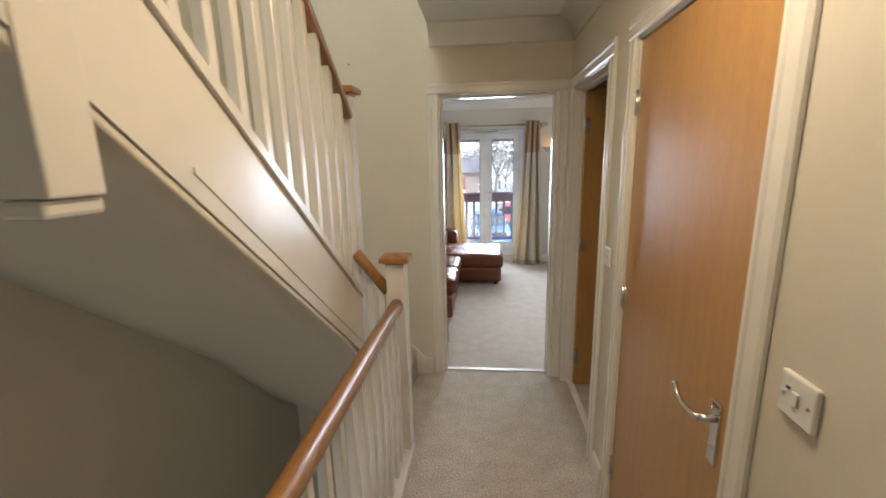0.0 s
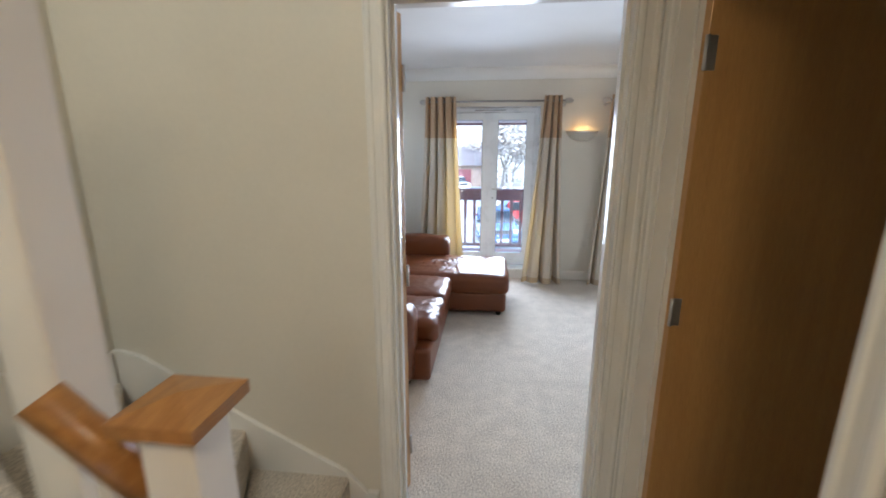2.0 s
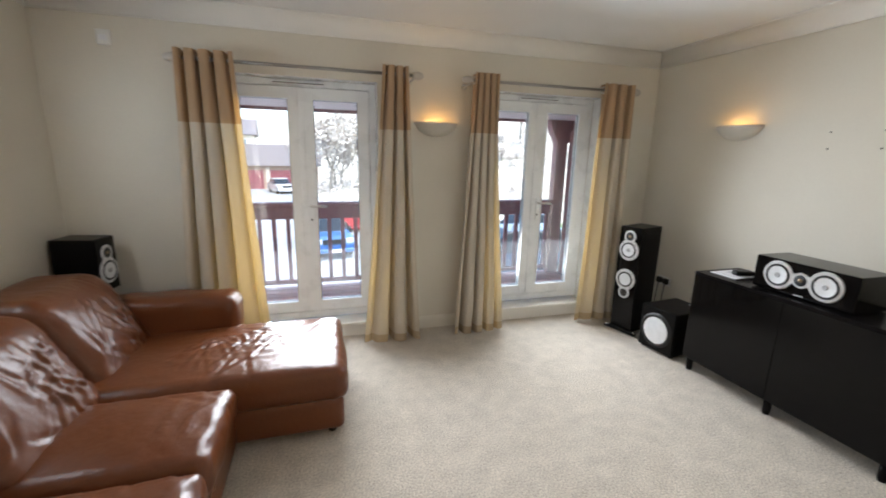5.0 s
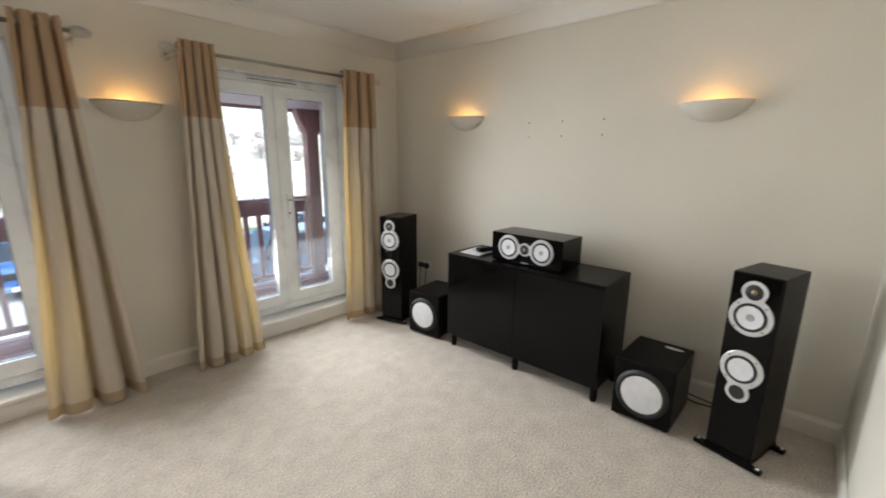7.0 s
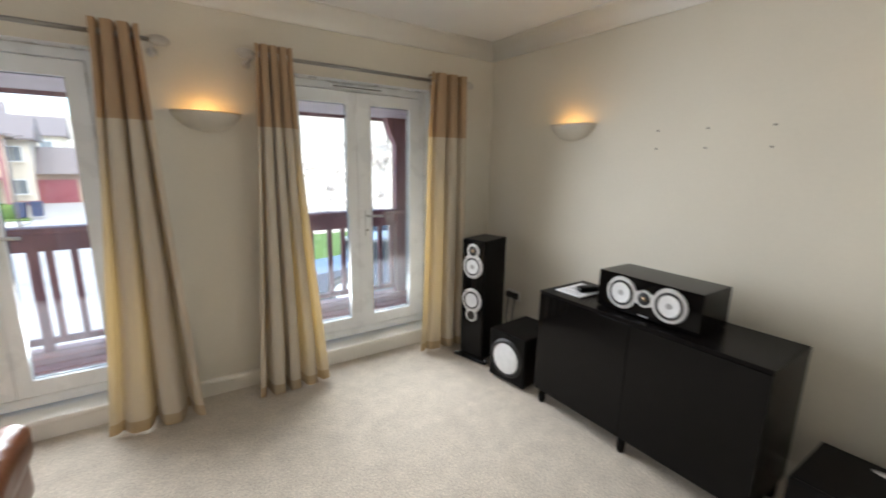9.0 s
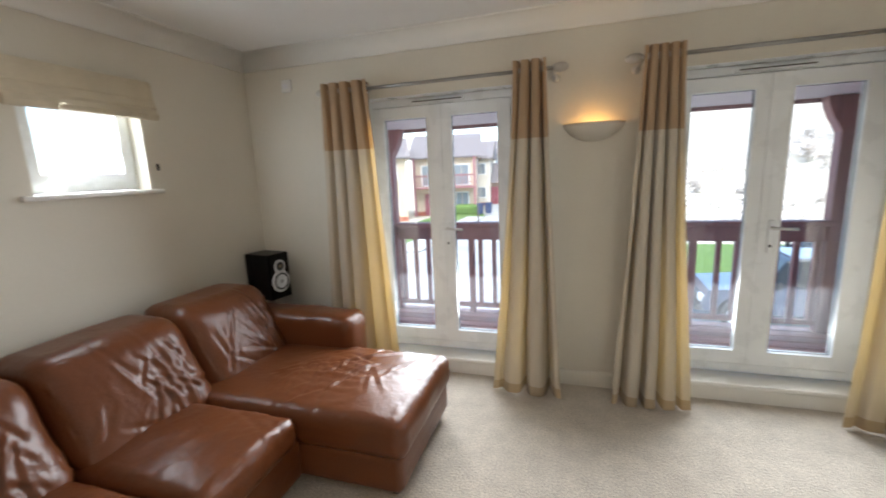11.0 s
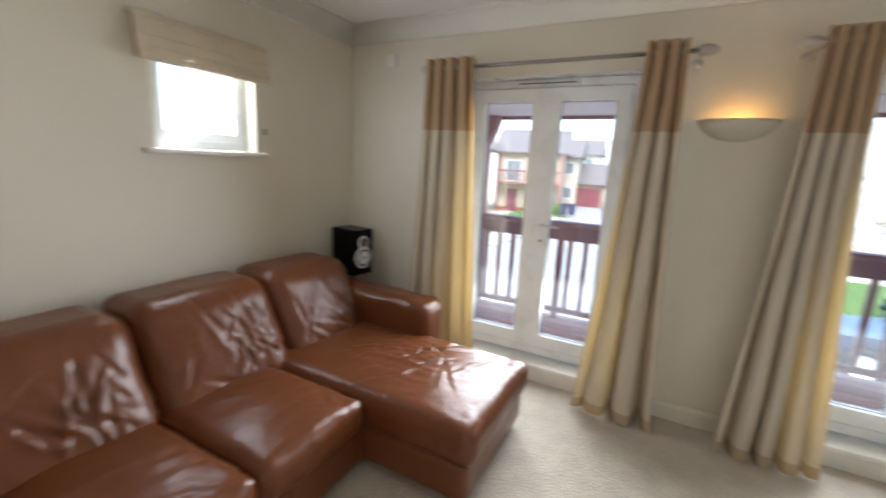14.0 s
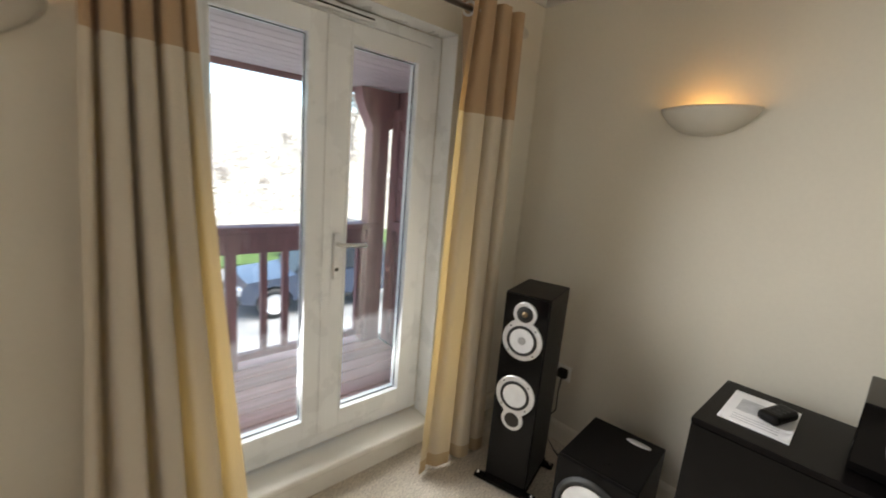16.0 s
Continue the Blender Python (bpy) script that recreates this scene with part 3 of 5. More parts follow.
def newel(x, y, z0, z1, cap=True, drop=False):
    p = part("newel_post", blk(x - 0.046, x + 0.046, y - 0.046, y + 0.046, z0, z1, bevel=0.004), M["trim"], stairs, "square white painted newel post")
    if cap:
        bm = blk(x - 0.05, x + 0.05, y - 0.05, y + 0.05, z1, z1 + 0.012, bevel=0.003)
        o = [(x - 0.072, y - 0.072), (x + 0.072, y - 0.072), (x + 0.072, y + 0.072), (x - 0.072, y + 0.072)]
        prism(bm, o, "z", z1 + 0.012, z1 + 0.036)
        top = [bm.verts.new((px, py, z1 + 0.036)) for px, py in o]
        apex = bm.verts.new((x, y, z1 + 0.052))
        for k in range(4):
            bm.faces.new((top[k], top[(k + 1) % 4], apex))
        part("cap", bm, M["rail_oak"], p, "dark oak pyramid cap")
    if drop:
        part("cap", blk(x - 0.035, x + 0.035, y - 0.05, y + 0.05, z0 - 0.03, z0 - 0.001, bevel=0.008), M["trim"], p)


newel(-0.267, 2.155, -0.14, 1.088)
newel(-0.490, 2.165, 0.2, 1.889)
newel(-0.478, 0.742, 1.545, 3.7, drop=True)

RAIL = [(-0.028, -0.024), (0.028, -0.024), (0.030, 0.0), (0.024, 0.018), (0.010, 0.026), (-0.010, 0.026), (-0.024, 0.018), (-0.030, 0.0)]


def handrail(a, b):
    bm = sweep(bmesh.new(), RAIL, a, b)
    for f in bm.faces:
        f.smooth = len(f.verts) == 4
    part("handrail", bm, M["rail_oak"], stairs, "varnished oak handrail")


handrail((-0.265, -1.25, 0.885), (-0.265, 2.107, 0.885))
handrail((-0.455, 0.77, string_z(0.77) + 0.86), (-0.455, 2.10, string_z(2.10) + 0.86))
handrail((-0.455, 2.105, 1.150), (-0.316, 2.145, 0.945))
bal = mesh_of("baluster", blk(-0.0165, 0.0165, -0.0165, 0.0165, 0, 1.0, bevel=0.003, seg=1), M["trim"])


def baluster(x, y, z0, z1):
    ob = new("baluster", bal)
    ob.parent = stairs
    ob.matrix_basis = Matrix.LocRotScale((x, y, z0), None, (1, 1, z1 - z0))


for i in range(29):
    baluster(-0.265, 2.03 - 0.115 * i, 0.045, 0.865)
for i in range(12):
    y = 1.99 - 0.108 * i
    baluster(-0.455, y, string_z(y), string_z(y) + 0.845)
for x, z0, z1 in ((-0.345, 0.1, 0.965), (-0.40, 0.15, 1.04)):
    baluster(x, 2.135, z0, z1)
part("base_rail", blk(-0.30, -0.215, -1.3, 2.17, 0.0, 0.05, bevel=0.006), M["trim"], stairs)
part("base_facing", blk(-0.345, -0.331, -1.3, 2.26, -0.2, 0.03), M["trim"], stairs)
part("wall_string", prism(bmesh.new(), [(-0.255, 0.0), (-0.255, 0.115), (-0.35, 0.215), (-0.60, 0.345), (-0.86, 0.485), (-1.08, 0.62), (-1.2, 0.69), (-1.29, 0.71), (-1.328, 0.71), (-1.328, 0.2), (-0.4, 0.0)], "y", YH - 0.020, YH - 0.002), M["trim"], stairs)
part("plinth_block", blk(-0.255, -0.210, YH - 0.022, YH - 0.001, 0.0, 0.125, bevel=0.003), M["trim"], stairs)
part("wall_string", prism(bmesh.new(), [(YH - 0.03, 0.5), (YH - 0.03, 0.71), (2.2, 0.95), (0.62, string_z(0.62) + 0.10), (0.62, string_z(0.62) - 0.2), (2.2, 0.6)], "x", -1.329, -1.31), M["trim"], stairs)


# ---- the French windows ----
def frame_of(bm, x0, x1, z0, z1, y0, y1, w, wb=None, bevel=0.006):
    """A rectangular frame of bars w wide, butted at the corners."""
    wb = wb or w
    box(bm, x0, x0 + w, y0, y1, z0, z1, bevel=bevel), box(bm, x1 - w, x1, y0, y1, z0, z1, bevel=bevel)
    box(bm, x0 + w - 0.004, x1 - w + 0.004, y0 + 0.001, y1 - 0.001, z0, z0 + wb, bevel=bevel)
    box(bm, x0 + w - 0.004, x1 - w + 0.004, y0 + 0.001, y1 - 0.001, z1 - w, z1, bevel=bevel)
    return bm


def french_window(name, xc):
    root = thing(name, "white plastic French window onto the balcony, closed", "French window", pose(xc, 0, 0), kind="structure")
    part("window_frame", frame_of(bmesh.new(), -WH + 0.002, WH - 0.002, 0.14, 2.018, 6.685, 6.755, 0.052, 0.06), M["upvc"], root)
    part("window_sill", blk(-WH + 0.001, WH - 0.001, 6.545, 6.70, 0.092, 0.124, bevel=0.008), M["trim"], root, "white painted sill board")
    lining = blk(-WH + 0.0005, WH - 0.0005, YN - 0.001, 6.684, 2.0185, 2.0198)
    for x in (-WH + 0.0008, WH - 0.0008):
        box(lining, x - 0.0007, x + 0.0007, YN - 0.001, 6.684, 0.125, 2.018)
    part("reveal_lining", lining, M["upvc"], root, "white painted reveal")
    part("riser_board", blk(-WH + 0.001, WH - 0.001, 6.562, 6.579, 0.0, 0.092), M["trim"], root)
    for s in (-1, 1):
        x0, x1 = (-WH + 0.055, -0.004) if s < 0 else (0.004, WH - 0.055)
        leaf = part("leaf", frame_of(bmesh.new(), x0, x1, 0.205, 1.962, 6.672, 6.742, 0.082, 0.088), M["upvc"], root)
        pane = part("pane", blk(x0 + 0.078, x1 - 0.078, 6.703, 6.709, 0.288, 1.885), M["glass"], leaf, "clear double glazing")
        pane.visible_shadow = False
        gk = frame_of(bmesh.new(), x0 + 0.078, x1 - 0.078, 0.285, 1.888, 6.668, 6.676, 0.010, 0.010, bevel=0.0)
        part("gasket", gk, M["upvc"], leaf)
        # slim dark line of the rubber seal
        part("seal", frame_of(bmesh.new(), x0 + 0.088, x1 - 0.088, 0.295, 1.878, 6.698, 6.702, 0.004, 0.004, bevel=0.0), M["rubber"], leaf)
    part("cover_strip", blk(-0.020, 0.020, 6.664, 6.672, 0.21, 1.96, bevel=0.003), M["upvc"], root)
    h = part("handle", blk(0.028, 0.058, 6.655, 6.671, 0.93, 1.13, bevel=0.006), M["upvc"], root, "white lever handle with keyhole")
    part("lever", tube(bmesh.new(), [(0.043, 6.66, 1.085), (0.043, 6.625, 1.085), (0.06, 6.618, 1.085), (0.16, 6.618, 1.080)], 0.009), M["steel"], h, smooth=True)
    part("keyhole", turned(bmesh.new(), [(0, 0.002), (0.008, 0.002), (0.008, 0)], pose(0.043, 6.655, 0.975, 90), 12), M["dark_gap"], h)
    v = part("trickle_vent", blk(-0.20, 0.19, 6.660, 6.684, 1.976, 2.002, bevel=0.006), M["upvc"], root, "white slotted air vent")
    part("slot", blk(-0.185, 0.175, 6.6585, 6.660, 1.984, 1.991), M["dark_gap"], v)
    return root


french_window("window_1", W1)
french_window("window_2", W2)

sw = thing("window_3", "small white plastic side window with a deep sill", "window", kind="structure")
part("window_frame", wall_y(bmesh.new(), XL - 0.15, XL - 0.10, 5.102, 5.678, 1.470, 1.978, [(5.155, 5.625, 1.53, 1.925)]), M["upvc"], sw)
p3 = part("pane", blk(XL - 0.13, XL - 0.124, 5.15, 5.63, 1.525, 1.93), M["glass"], sw)
p3.visible_shadow = False
part("opening_light", wall_y(bmesh.new(), XL - 0.098, XL - 0.075, 5.14, 5.64, 1.515, 1.94, [(5.185, 5.595, 1.56, 1.895)]), M["upvc"], sw)
part("window_sill", blk(XL - 0.10, XL + 0.035, 5.04, 5.745, 1.438, 1.464, bevel=0.008), M["trim"], sw, "white painted sill board")
part("handle", blk(XL - 0.075, XL - 0.062, 5.56, 5.585, 1.66, 1.76, bevel=0.004), M["upvc"], sw)

bl = thing("roman_blind", "cream fabric roman blind drawn up above the small window", "blind")
part("head_rail", blk(XL + 0.004, XL + 0.034, 5.02, 5.745, 2.06, 2.085, bevel=0.004), M["blind"], bl)
for i, (z0, z1, d) in enumerate(((1.955, 2.078, 0.052), (1.905, 1.975, 0.070), (1.862, 1.92, 0.084))):
    bm = bmesh.new()
    o = [(XL + 0.035, z1), (XL + d - 0.012, z1), (XL + d, z1 - 0.03), (XL + d + 0.004, z0 + 0.03), (XL + d - 0.006, z0 + 0.006), (XL + d - 0.018, z0), (XL + 0.035, z0 + 0.012)]
    prism(bm, o, "y", 5.022 + 0.002 * i, 5.743 - 0.003 * i)
    part("fold", bm, M["blind"], bl)
part("cord_cleat", blk(XL + 0.001, XL + 0.014, 5.735, 5.748, 1.575, 1.615, bevel=0.003), M["dark_gap"], bl)


# ---- curtains and poles ----
def curtain(name, top, low, waves, seed, label, flat=0.0):
    """A hanging eyelet curtain: deep regular folds at the head that loosen and spread towards the hem.
    flat names the share of its width, from the start (below 0) or from the end, that hangs as a smooth panel."""
    rnd = random.Random(seed)
    ph = [rnd.uniform(-0.5, 0.5) for _ in range(waves + 2)]
    nx, nz = waves * 22, 44
    bm = bmesh.new()
    grid = []
    for j in range(nz + 1):
        v = j / nz                       # 0 at the hem, 1 at the head
        z = 0.012 + (2.105 - 0.012) * v
        spread = (1 - v) ** 1.25
        x0, x1 = top[0] + (low[0] - top[0]) * spread, top[1] + (low[1] - top[1]) * spread
        row = []
        for i in range(nx + 1):
            u = i / nx
            k = u * waves
            n = int(min(waves, k))
            wob = ph[n] * (1 - (k - n)) + ph[n + 1] * (k - n)
            kk = k + wob * 0.22 * (1 - v) + 0.07 * noise.noise((u * 3, v * 2.4, seed))
            a = 2 * math.pi * kk
            fr = (kk % 1.0) - 0.5
            amp = 0.068 + 0.016 * math.sin(seed + 5 * u) * (1 - v)
            edge = (u if flat < 0 else 1 - u) / max(0.01, abs(flat))
            if edge < 1.0:
                amp *= 1 - 0.72 * (1 - edge ** 3) * min(1.0, (1 - v) * 5)
            # broad ridges to the room, narrow valleys between them
            y = 6.385 + amp * (1.9 * math.exp(-(fr / 0.17) ** 2) - 0.62) + 0.012 * noise.noise((u * 5, v * 3, seed + 3)) * (1 - v)
            x = x0 + (x1 - x0) * u + 0.008 * math.sin(a) + 0.012 * noise.noise((u * 4 + 7, v * 2, seed)) * (1 - v)
            row.append(bm.verts.new((x, y, z + 0.002 * math.sin(a) * (1 - v))))
        grid.append(row)
    for a, b in zip(grid, grid[1:]):
        for i in range(nx):
            f = bm.faces.new((a[i], a[i + 1], b[i + 1], b[i]))
            f.smooth = True
    root = thing(name, label, "curtain", group="pairs of curtains")
    part("cloth", bm, M["cloth"], root)
    for i in range(waves * 2):
        u = (i + 0.5) / (waves * 2)
        x = top[0] + (top[1] - top[0]) * u
        bm = bmesh.new()
        turned(bm, [(0.021, -0.003), (0.028, -0.003), (0.030, 0.0), (0.028, 0.003), (0.021, 0.003), (0.021, -0.003)], pose(x, 6.40, 2.055, 0, 90, 22 * (-1) ** i), 18)
        part("eyelet", bm, M["steel"], root)
    return root


CLAB = "floor-length eyelet curtain, pale gold cloth with mocha band"
curtain("curtain", (-0.506, -0.172), (-0.615, -0.055), 4, 11, CLAB, 0.5)
curtain("curtain", (0.779, 0.966), (0.61, 1.07), 3, 23, CLAB, -0.25)
curtain("curtain", (1.474, 1.672), (1.365, 1.815), 4, 37, CLAB, 0.2)
curtain("curtain", (2.615, 2.915), (2.555, 2.94), 3, 41, CLAB, -0.42)


def pole(x0, x1):
    root = thing("curtain_pole", "slim brushed steel curtain pole with flat oval finials", "curtain pole", group="curtain poles")
    part("rod", tube(bmesh.new(), [(x0 + 0.05, 6.40, 2.055), (x1 - 0.05, 6.40, 2.055)], 0.011, 14), M["pole_steel"], root, smooth=True)
    for x, s in ((x0, 1), (x1, -1)):
        bm = turned(bmesh.new(), [(0.0, -0.05), (0.013, -0.045), (0.024, -0.027), (0.029, 0.0), (0.024, 0.027), (0.013, 0.045), (0.0, 0.05)], pose(x + s * 0.045, 6.40, 2.055, 0, 90, 0) @ Matrix.Diagonal((1, 0.55, 1, 1)), 20)
        part("finial", bm, M["frosted"], root, "frosted oval finial")
        bm = tube(bmesh.new(), [(x + s * 0.075, 6.40, 2.04), (x + s * 0.075, 6.40, 2.03), (x + s * 0.075, YN - 0.002, 2.03)], 0.007)
        turned(bm, [(0, 0.006), (0.024, 0.006), (0.024, 0.0)], pose(x + s * 0.075, YN - 0.0005, 2.03, 90), 16)
        part("bracket", bm, M["steel"], root)


pole(-0.576, 1.085)
pole(1.389, 3.018)


# ---- wall lamps ----
def wall_lamp(m, label):
    """A plaster half bowl that throws its light up the wall. Local x along the wall, y out of it."""
    root = thing("wall_lamp", label, "wall lamp", m, group="plaster wall lamps")
    prof = [(0.0, -0.108), (0.05, -0.104), (0.10, -0.088), (0.145, -0.056), (0.172, -0.02), (0.18, 0.0), (0.174, 0.0), (0.165, -0.02), (0.138, -0.052), (0.096, -0.080), (0.05, -0.094), (0.0, -0.098)]
    bm = turned(bmesh.new(), prof, Matrix.Diagonal((1, 0.68, 1, 1)), 30, 180)
    part("bowl", bm, M["plaster"], root, "cream plaster half bowl")
    bm = turned(bmesh.new(), [(0, 0.028), (0.012, 0.024), (0.016, 0.012), (0.010, -0.012), (0.008, -0.04), (0.0, -0.04)], pose(0, 0.055, -0.04), 14)
    part("bulb", bm, M["bulb"], root, "small warm bulb")
    d = bpy.data.lights.new("lamp_light", "POINT")
    d.energy, d.color, d.shadow_soft_size = LAMP, (1.0, 0.39, 0.045), 0.02
    lo = new("lamp_light", d)
    lo.matrix_world = m @ pose(0, 0.066, -0.012)
    return root


LAMP = 0.075
wall_lamp(pose(XL + 0.001, 4.04, 1.765, 0, 0, -90), "cream plaster uplighter, faintly lit, above the sofa")
wall_lamp(pose(1.235, YN - 0.001, 1.745, 0, 0, 180), "cream plaster uplighter, faintly lit, between the windows")
wall_lamp(pose(XR - 0.001, 5.71, 1.755, 0, 0, 90), "cream plaster uplighter, faintly lit, over the tower speaker")
wall_lamp(pose(XR - 0.001, 3.95, 1.745, 0, 0, 90), "cream plaster uplighter, faintly lit, above the subwoofer")


# ---- the sofa ----
def rounded(lo, hi, r, step=0.035):
    """A finely divided box with round edges, as a bmesh."""
    bm = bmesh.new()
    seen = {}

    def cuts(a, b):
        n = max(3, round((b - a - 2 * r) / step))
        ends = [r * (1 - math.cos(math.pi / 2 * k / 4)) for k in range(5)]
        return [a + q for q in ends[:-1]] + [a + r + (b - a - 2 * r) * k / n for k in range(n + 1)] + [b - q for q in ends[:-1][::-1]]

    def vert(p):
        key = tuple(round(c, 5) for c in p)
        if key not in seen:
            q = Vector(p)
            c = Vector([min(max(q[i], lo[i] + r), hi[i] - r) for i in range(3)])
            d = q - c
            seen[key] = bm.verts.new(c + d.normalized() * r if d.length > 1e-9 else q)
        return seen[key]
    g = [cuts(lo[i], hi[i]) for i in range(3)]
    for ax in range(3):
        u, v = (ax + 1) % 3, (ax + 2) % 3
        for w in (lo[ax], hi[ax]):
            for i in range(len(g[u]) - 1):
                for j in range(len(g[v]) - 1):
                    quad = []
                    for du, dv in ((0, 0), (1, 0), (1, 1), (0, 1)):
                        p = [0, 0, 0]
                        p[ax], p[u], p[v] = w, g[u][i + du], g[v][j + dv]
                        quad.append(vert(p))
                    if len(set(quad)) == 4:
                        f = bm.faces.new(quad)
                        f.smooth = True
    return bm


def crease(p, seed, size):
    """Ridged noise: narrow folds between smooth swellings."""
    n = noise.noise(Vector(p) * size + Vector((seed, seed * 2.3, -seed)))
    return (1 - min(1, abs(n) * 2.6)) ** 2


def gathers(seed, count, spread, start, aim=(0, 6.28), depth=0.012):
    """Folds that run out from a gathering point: start, direction, length, bend, width and depth of each."""
    r_ = random.Random(seed)
    out = []
    for _ in range(count):
        th = r_.uniform(*aim)
        out.append((start[0] + r_.gauss(0, spread), start[1] + r_.gauss(0, spread), math.cos(th), math.sin(th), r_.uniform(0.12, 0.40), r_.uniform(-0.7, 0.7), r_.uniform(0.006, 0.012), depth * r_.uniform(0.5, 1.2)))
    return out


def fold_depth(lines, a, b):
    d = 0.0
    for a0, b0, c, s_, l, bend, wide, deep in lines:
        t = (a - a0) * c + (b - b0) * s_
        if 0 < t < l:
            q = -(a - a0) * s_ + (b - b0) * c - bend * t * t
            if abs(q) < 5 * wide:
                d += deep * math.sin(math.pi * (t / l) ** 0.6) * (0.75 * math.exp(-((q - 2 * wide) / wide) ** 2) - math.exp(-(q / wide) ** 2))
    return d


def upholstered(lo, hi, r, puff=0.02, soft=0.006, folds=0.012, focus=None, reach=0.4, seed=1, axis=2, step=0.028, stretch=(1, 1, 1), shape=None, lines=()):
    """A stuffed leather block. puff swells it along an axis; folds gather round the focus."""
    bm = rounded(lo, hi, r, step)
    bmesh.ops.recalc_face_normals(bm, faces=bm.faces[:])
    bm.normal_update()
    mid = [(a + b) / 2 for a, b in zip(lo, hi)]
    half = [(b - a) / 2 for a, b in zip(lo, hi)]
    push = []
    for v in bm.verts:
        q = [(v.co[i] - mid[i]) / half[i] for i in range(3)]
        swell = 1.0
        for i in range(3):
            if i != axis:
                swell *= max(0.0, 1 - abs(q[i]) ** 2.4)
        d = v.normal * (soft * noise.noise(v.co * 4.5 + Vector((seed, 0, 0))))
        if v.normal[axis] * q[axis] > 0:
            d[axis] += math.copysign(puff * swell, q[axis])
        w = 1.0
        if focus:
            w = math.exp(-((v.co - Vector(focus)).length / reach) ** 2)
        st = Vector([v.co[i] * stretch[i] for i in range(3)])
        d += v.normal * (folds * w * (crease(st, seed, 5.5) - 0.25) + 0.45 * folds * w * (crease(st, seed + 5, 12) - 0.25))
        if lines and v.normal[axis] > 0.3:
            pa, pb = [v.co[i] for i in range(3) if i != axis]
            d += v.normal * fold_depth(lines, pa, pb)
        # slight puckers along the seams
        if sum(1 for c in q if abs(c) > 0.86) >= 2:
            d += v.normal * (0.004 * noise.noise(v.co * 26))
        push.append(d)
    for v, d in zip(bm.verts, push):
        v.co += d
        if shape:
            v.co = shape(v.co)
    return bm


sofa = thing("corner_sofa", "worn brown leather corner sofa with chaise, against the wall", "sofa")
part("base", rounded((-1.20, 4.02, 0.045), (-0.135, 5.30, 0.27), 0.03), M["leather"], sofa)
part("chaise_base", rounded((-1.20, 5.28, 0.045), (0.395, 6.04, 0.235), 0.035), M["leather"], sofa)
part("back_frame", rounded((-1.275, 4.03, 0.045), (-1.06, 6.15, 0.60), 0.06), M["leather"], sofa)
for k, (y0, y1) in enumerate(((4.165, 4.708), (4.712, 5.262))):
    bm = upholstered((-0.98, y0, 0.235), (-0.105, y1, 0.40), 0.055, 0.028, 0.006, 0.006, (-0.15, (y0 + y1) / 2, 0.40), 0.40, 3 + k, stretch=(1.6, 0.8, 1), step=0.016,
                    lines=gathers(70 + k, 9, 0.10, (-0.16, y1 - 0.16), (1.6, 4.6), 0.006))
    part("seat_cushion", bm, M["leather"], sofa, "sagging creased leather seat cushion")
bm = upholstered((-0.98, 5.266, 0.215), (0.425, 6.045, 0.405), 0.065, 0.024, 0.006, 0.008, (-0.12, 5.62, 0.41), 0.30, 9, stretch=(0.8, 1.5, 1), step=0.013,
                lines=gathers(5, 24, 0.09, (-0.08, 5.66), (0, 6.28), 0.0085) + gathers(8, 14, 0.05, (-0.30, 5.75), (3.6, 5.6), 0.009))
part("chaise_cushion", bm, M["leather"], sofa, "long chaise cushion, puckered in its middle")


def lean_back(c):
    h = max(0.0, c.z - 0.36)
    return Vector((c.x - 0.62 * h + 0.25 * h * h, c.y, c.z))


for k, (y0, y1, z1) in enumerate(((4.012, 4.722, 0.80), (4.728, 5.385, 0.81), (5.392, 6.02, 0.815))):
    bm = upholstered((-1.02, y0, 0.33), (-0.66, y1, z1), 0.09, 0.035, 0.006, 0.003, (-0.66, (y0 + y1) / 2 + 0.05, 0.52), 0.33, 14 + 3 * k, axis=0, stretch=(1, 1.9, 0.75), shape=lean_back, step=0.0105,
                    lines=gathers(40 + k, 18, 0.07, (y1 - 0.17, 0.43), (1.15, 2.7), 0.0095) + gathers(50 + k, 9, 0.06, (y1 - 0.22, 0.66), (4.0, 5.6), 0.007) + gathers(60 + k, 6, 0.03, (y0 + 0.13, 0.45), (0.5, 1.7), 0.008))
    part("back_cushion", bm, M["leather"], sofa, "plump leaning back cushion with deep creases")
for y0, y1, x1, z1, seed in ((3.955, 4.185, -0.235, 0.545, 31), (5.945, 6.20, -0.205, 0.605, 33)):
    bm = upholstered((-1.24, y0, 0.045), (x1, y1, z1), 0.07, 0.024, 0.008, 0.006, None, 1, seed)
    part("arm", bm, M["leather"], sofa, "broad rounded leather arm")
for x, y in ((0.33, 5.36), (0.33, 5.97), (-0.3, 4.07), (-1.1, 4.07), (-1.1, 6.1)):
    part("foot", turned(bmesh.new(), [(0, 0.0), (0.022, 0.0), (0.03, 0.05), (0, 0.05)], pose(x, y, 0), 12), M["dark_gap"], sofa)


# ---- loudspeakers ----
def eight(r1, r2, gap, neck, n=40):
    """Half widths of a figure of eight: a large ring at 0 and a small one at gap above it."""
    out = []
    lo, hi = -r1, gap + r2
    for i in range(n + 1):
        t = 0.5 - 0.5 * math.cos(math.pi * i / n)
        v = lo + (hi - lo) * t
        a = math.sqrt(max(0, r1 * r1 - v * v))
        b = math.sqrt(max(0, r2 * r2 - (v - gap) ** 2))
        k = neck if 0 < v < gap else 0
        # blend into a smooth waist
        w = max(a, b, k) + 0.25 * max(0.0, min(a, b, 0.02) if 0 < v < gap else 0)
        out.append((w, v))
    return out


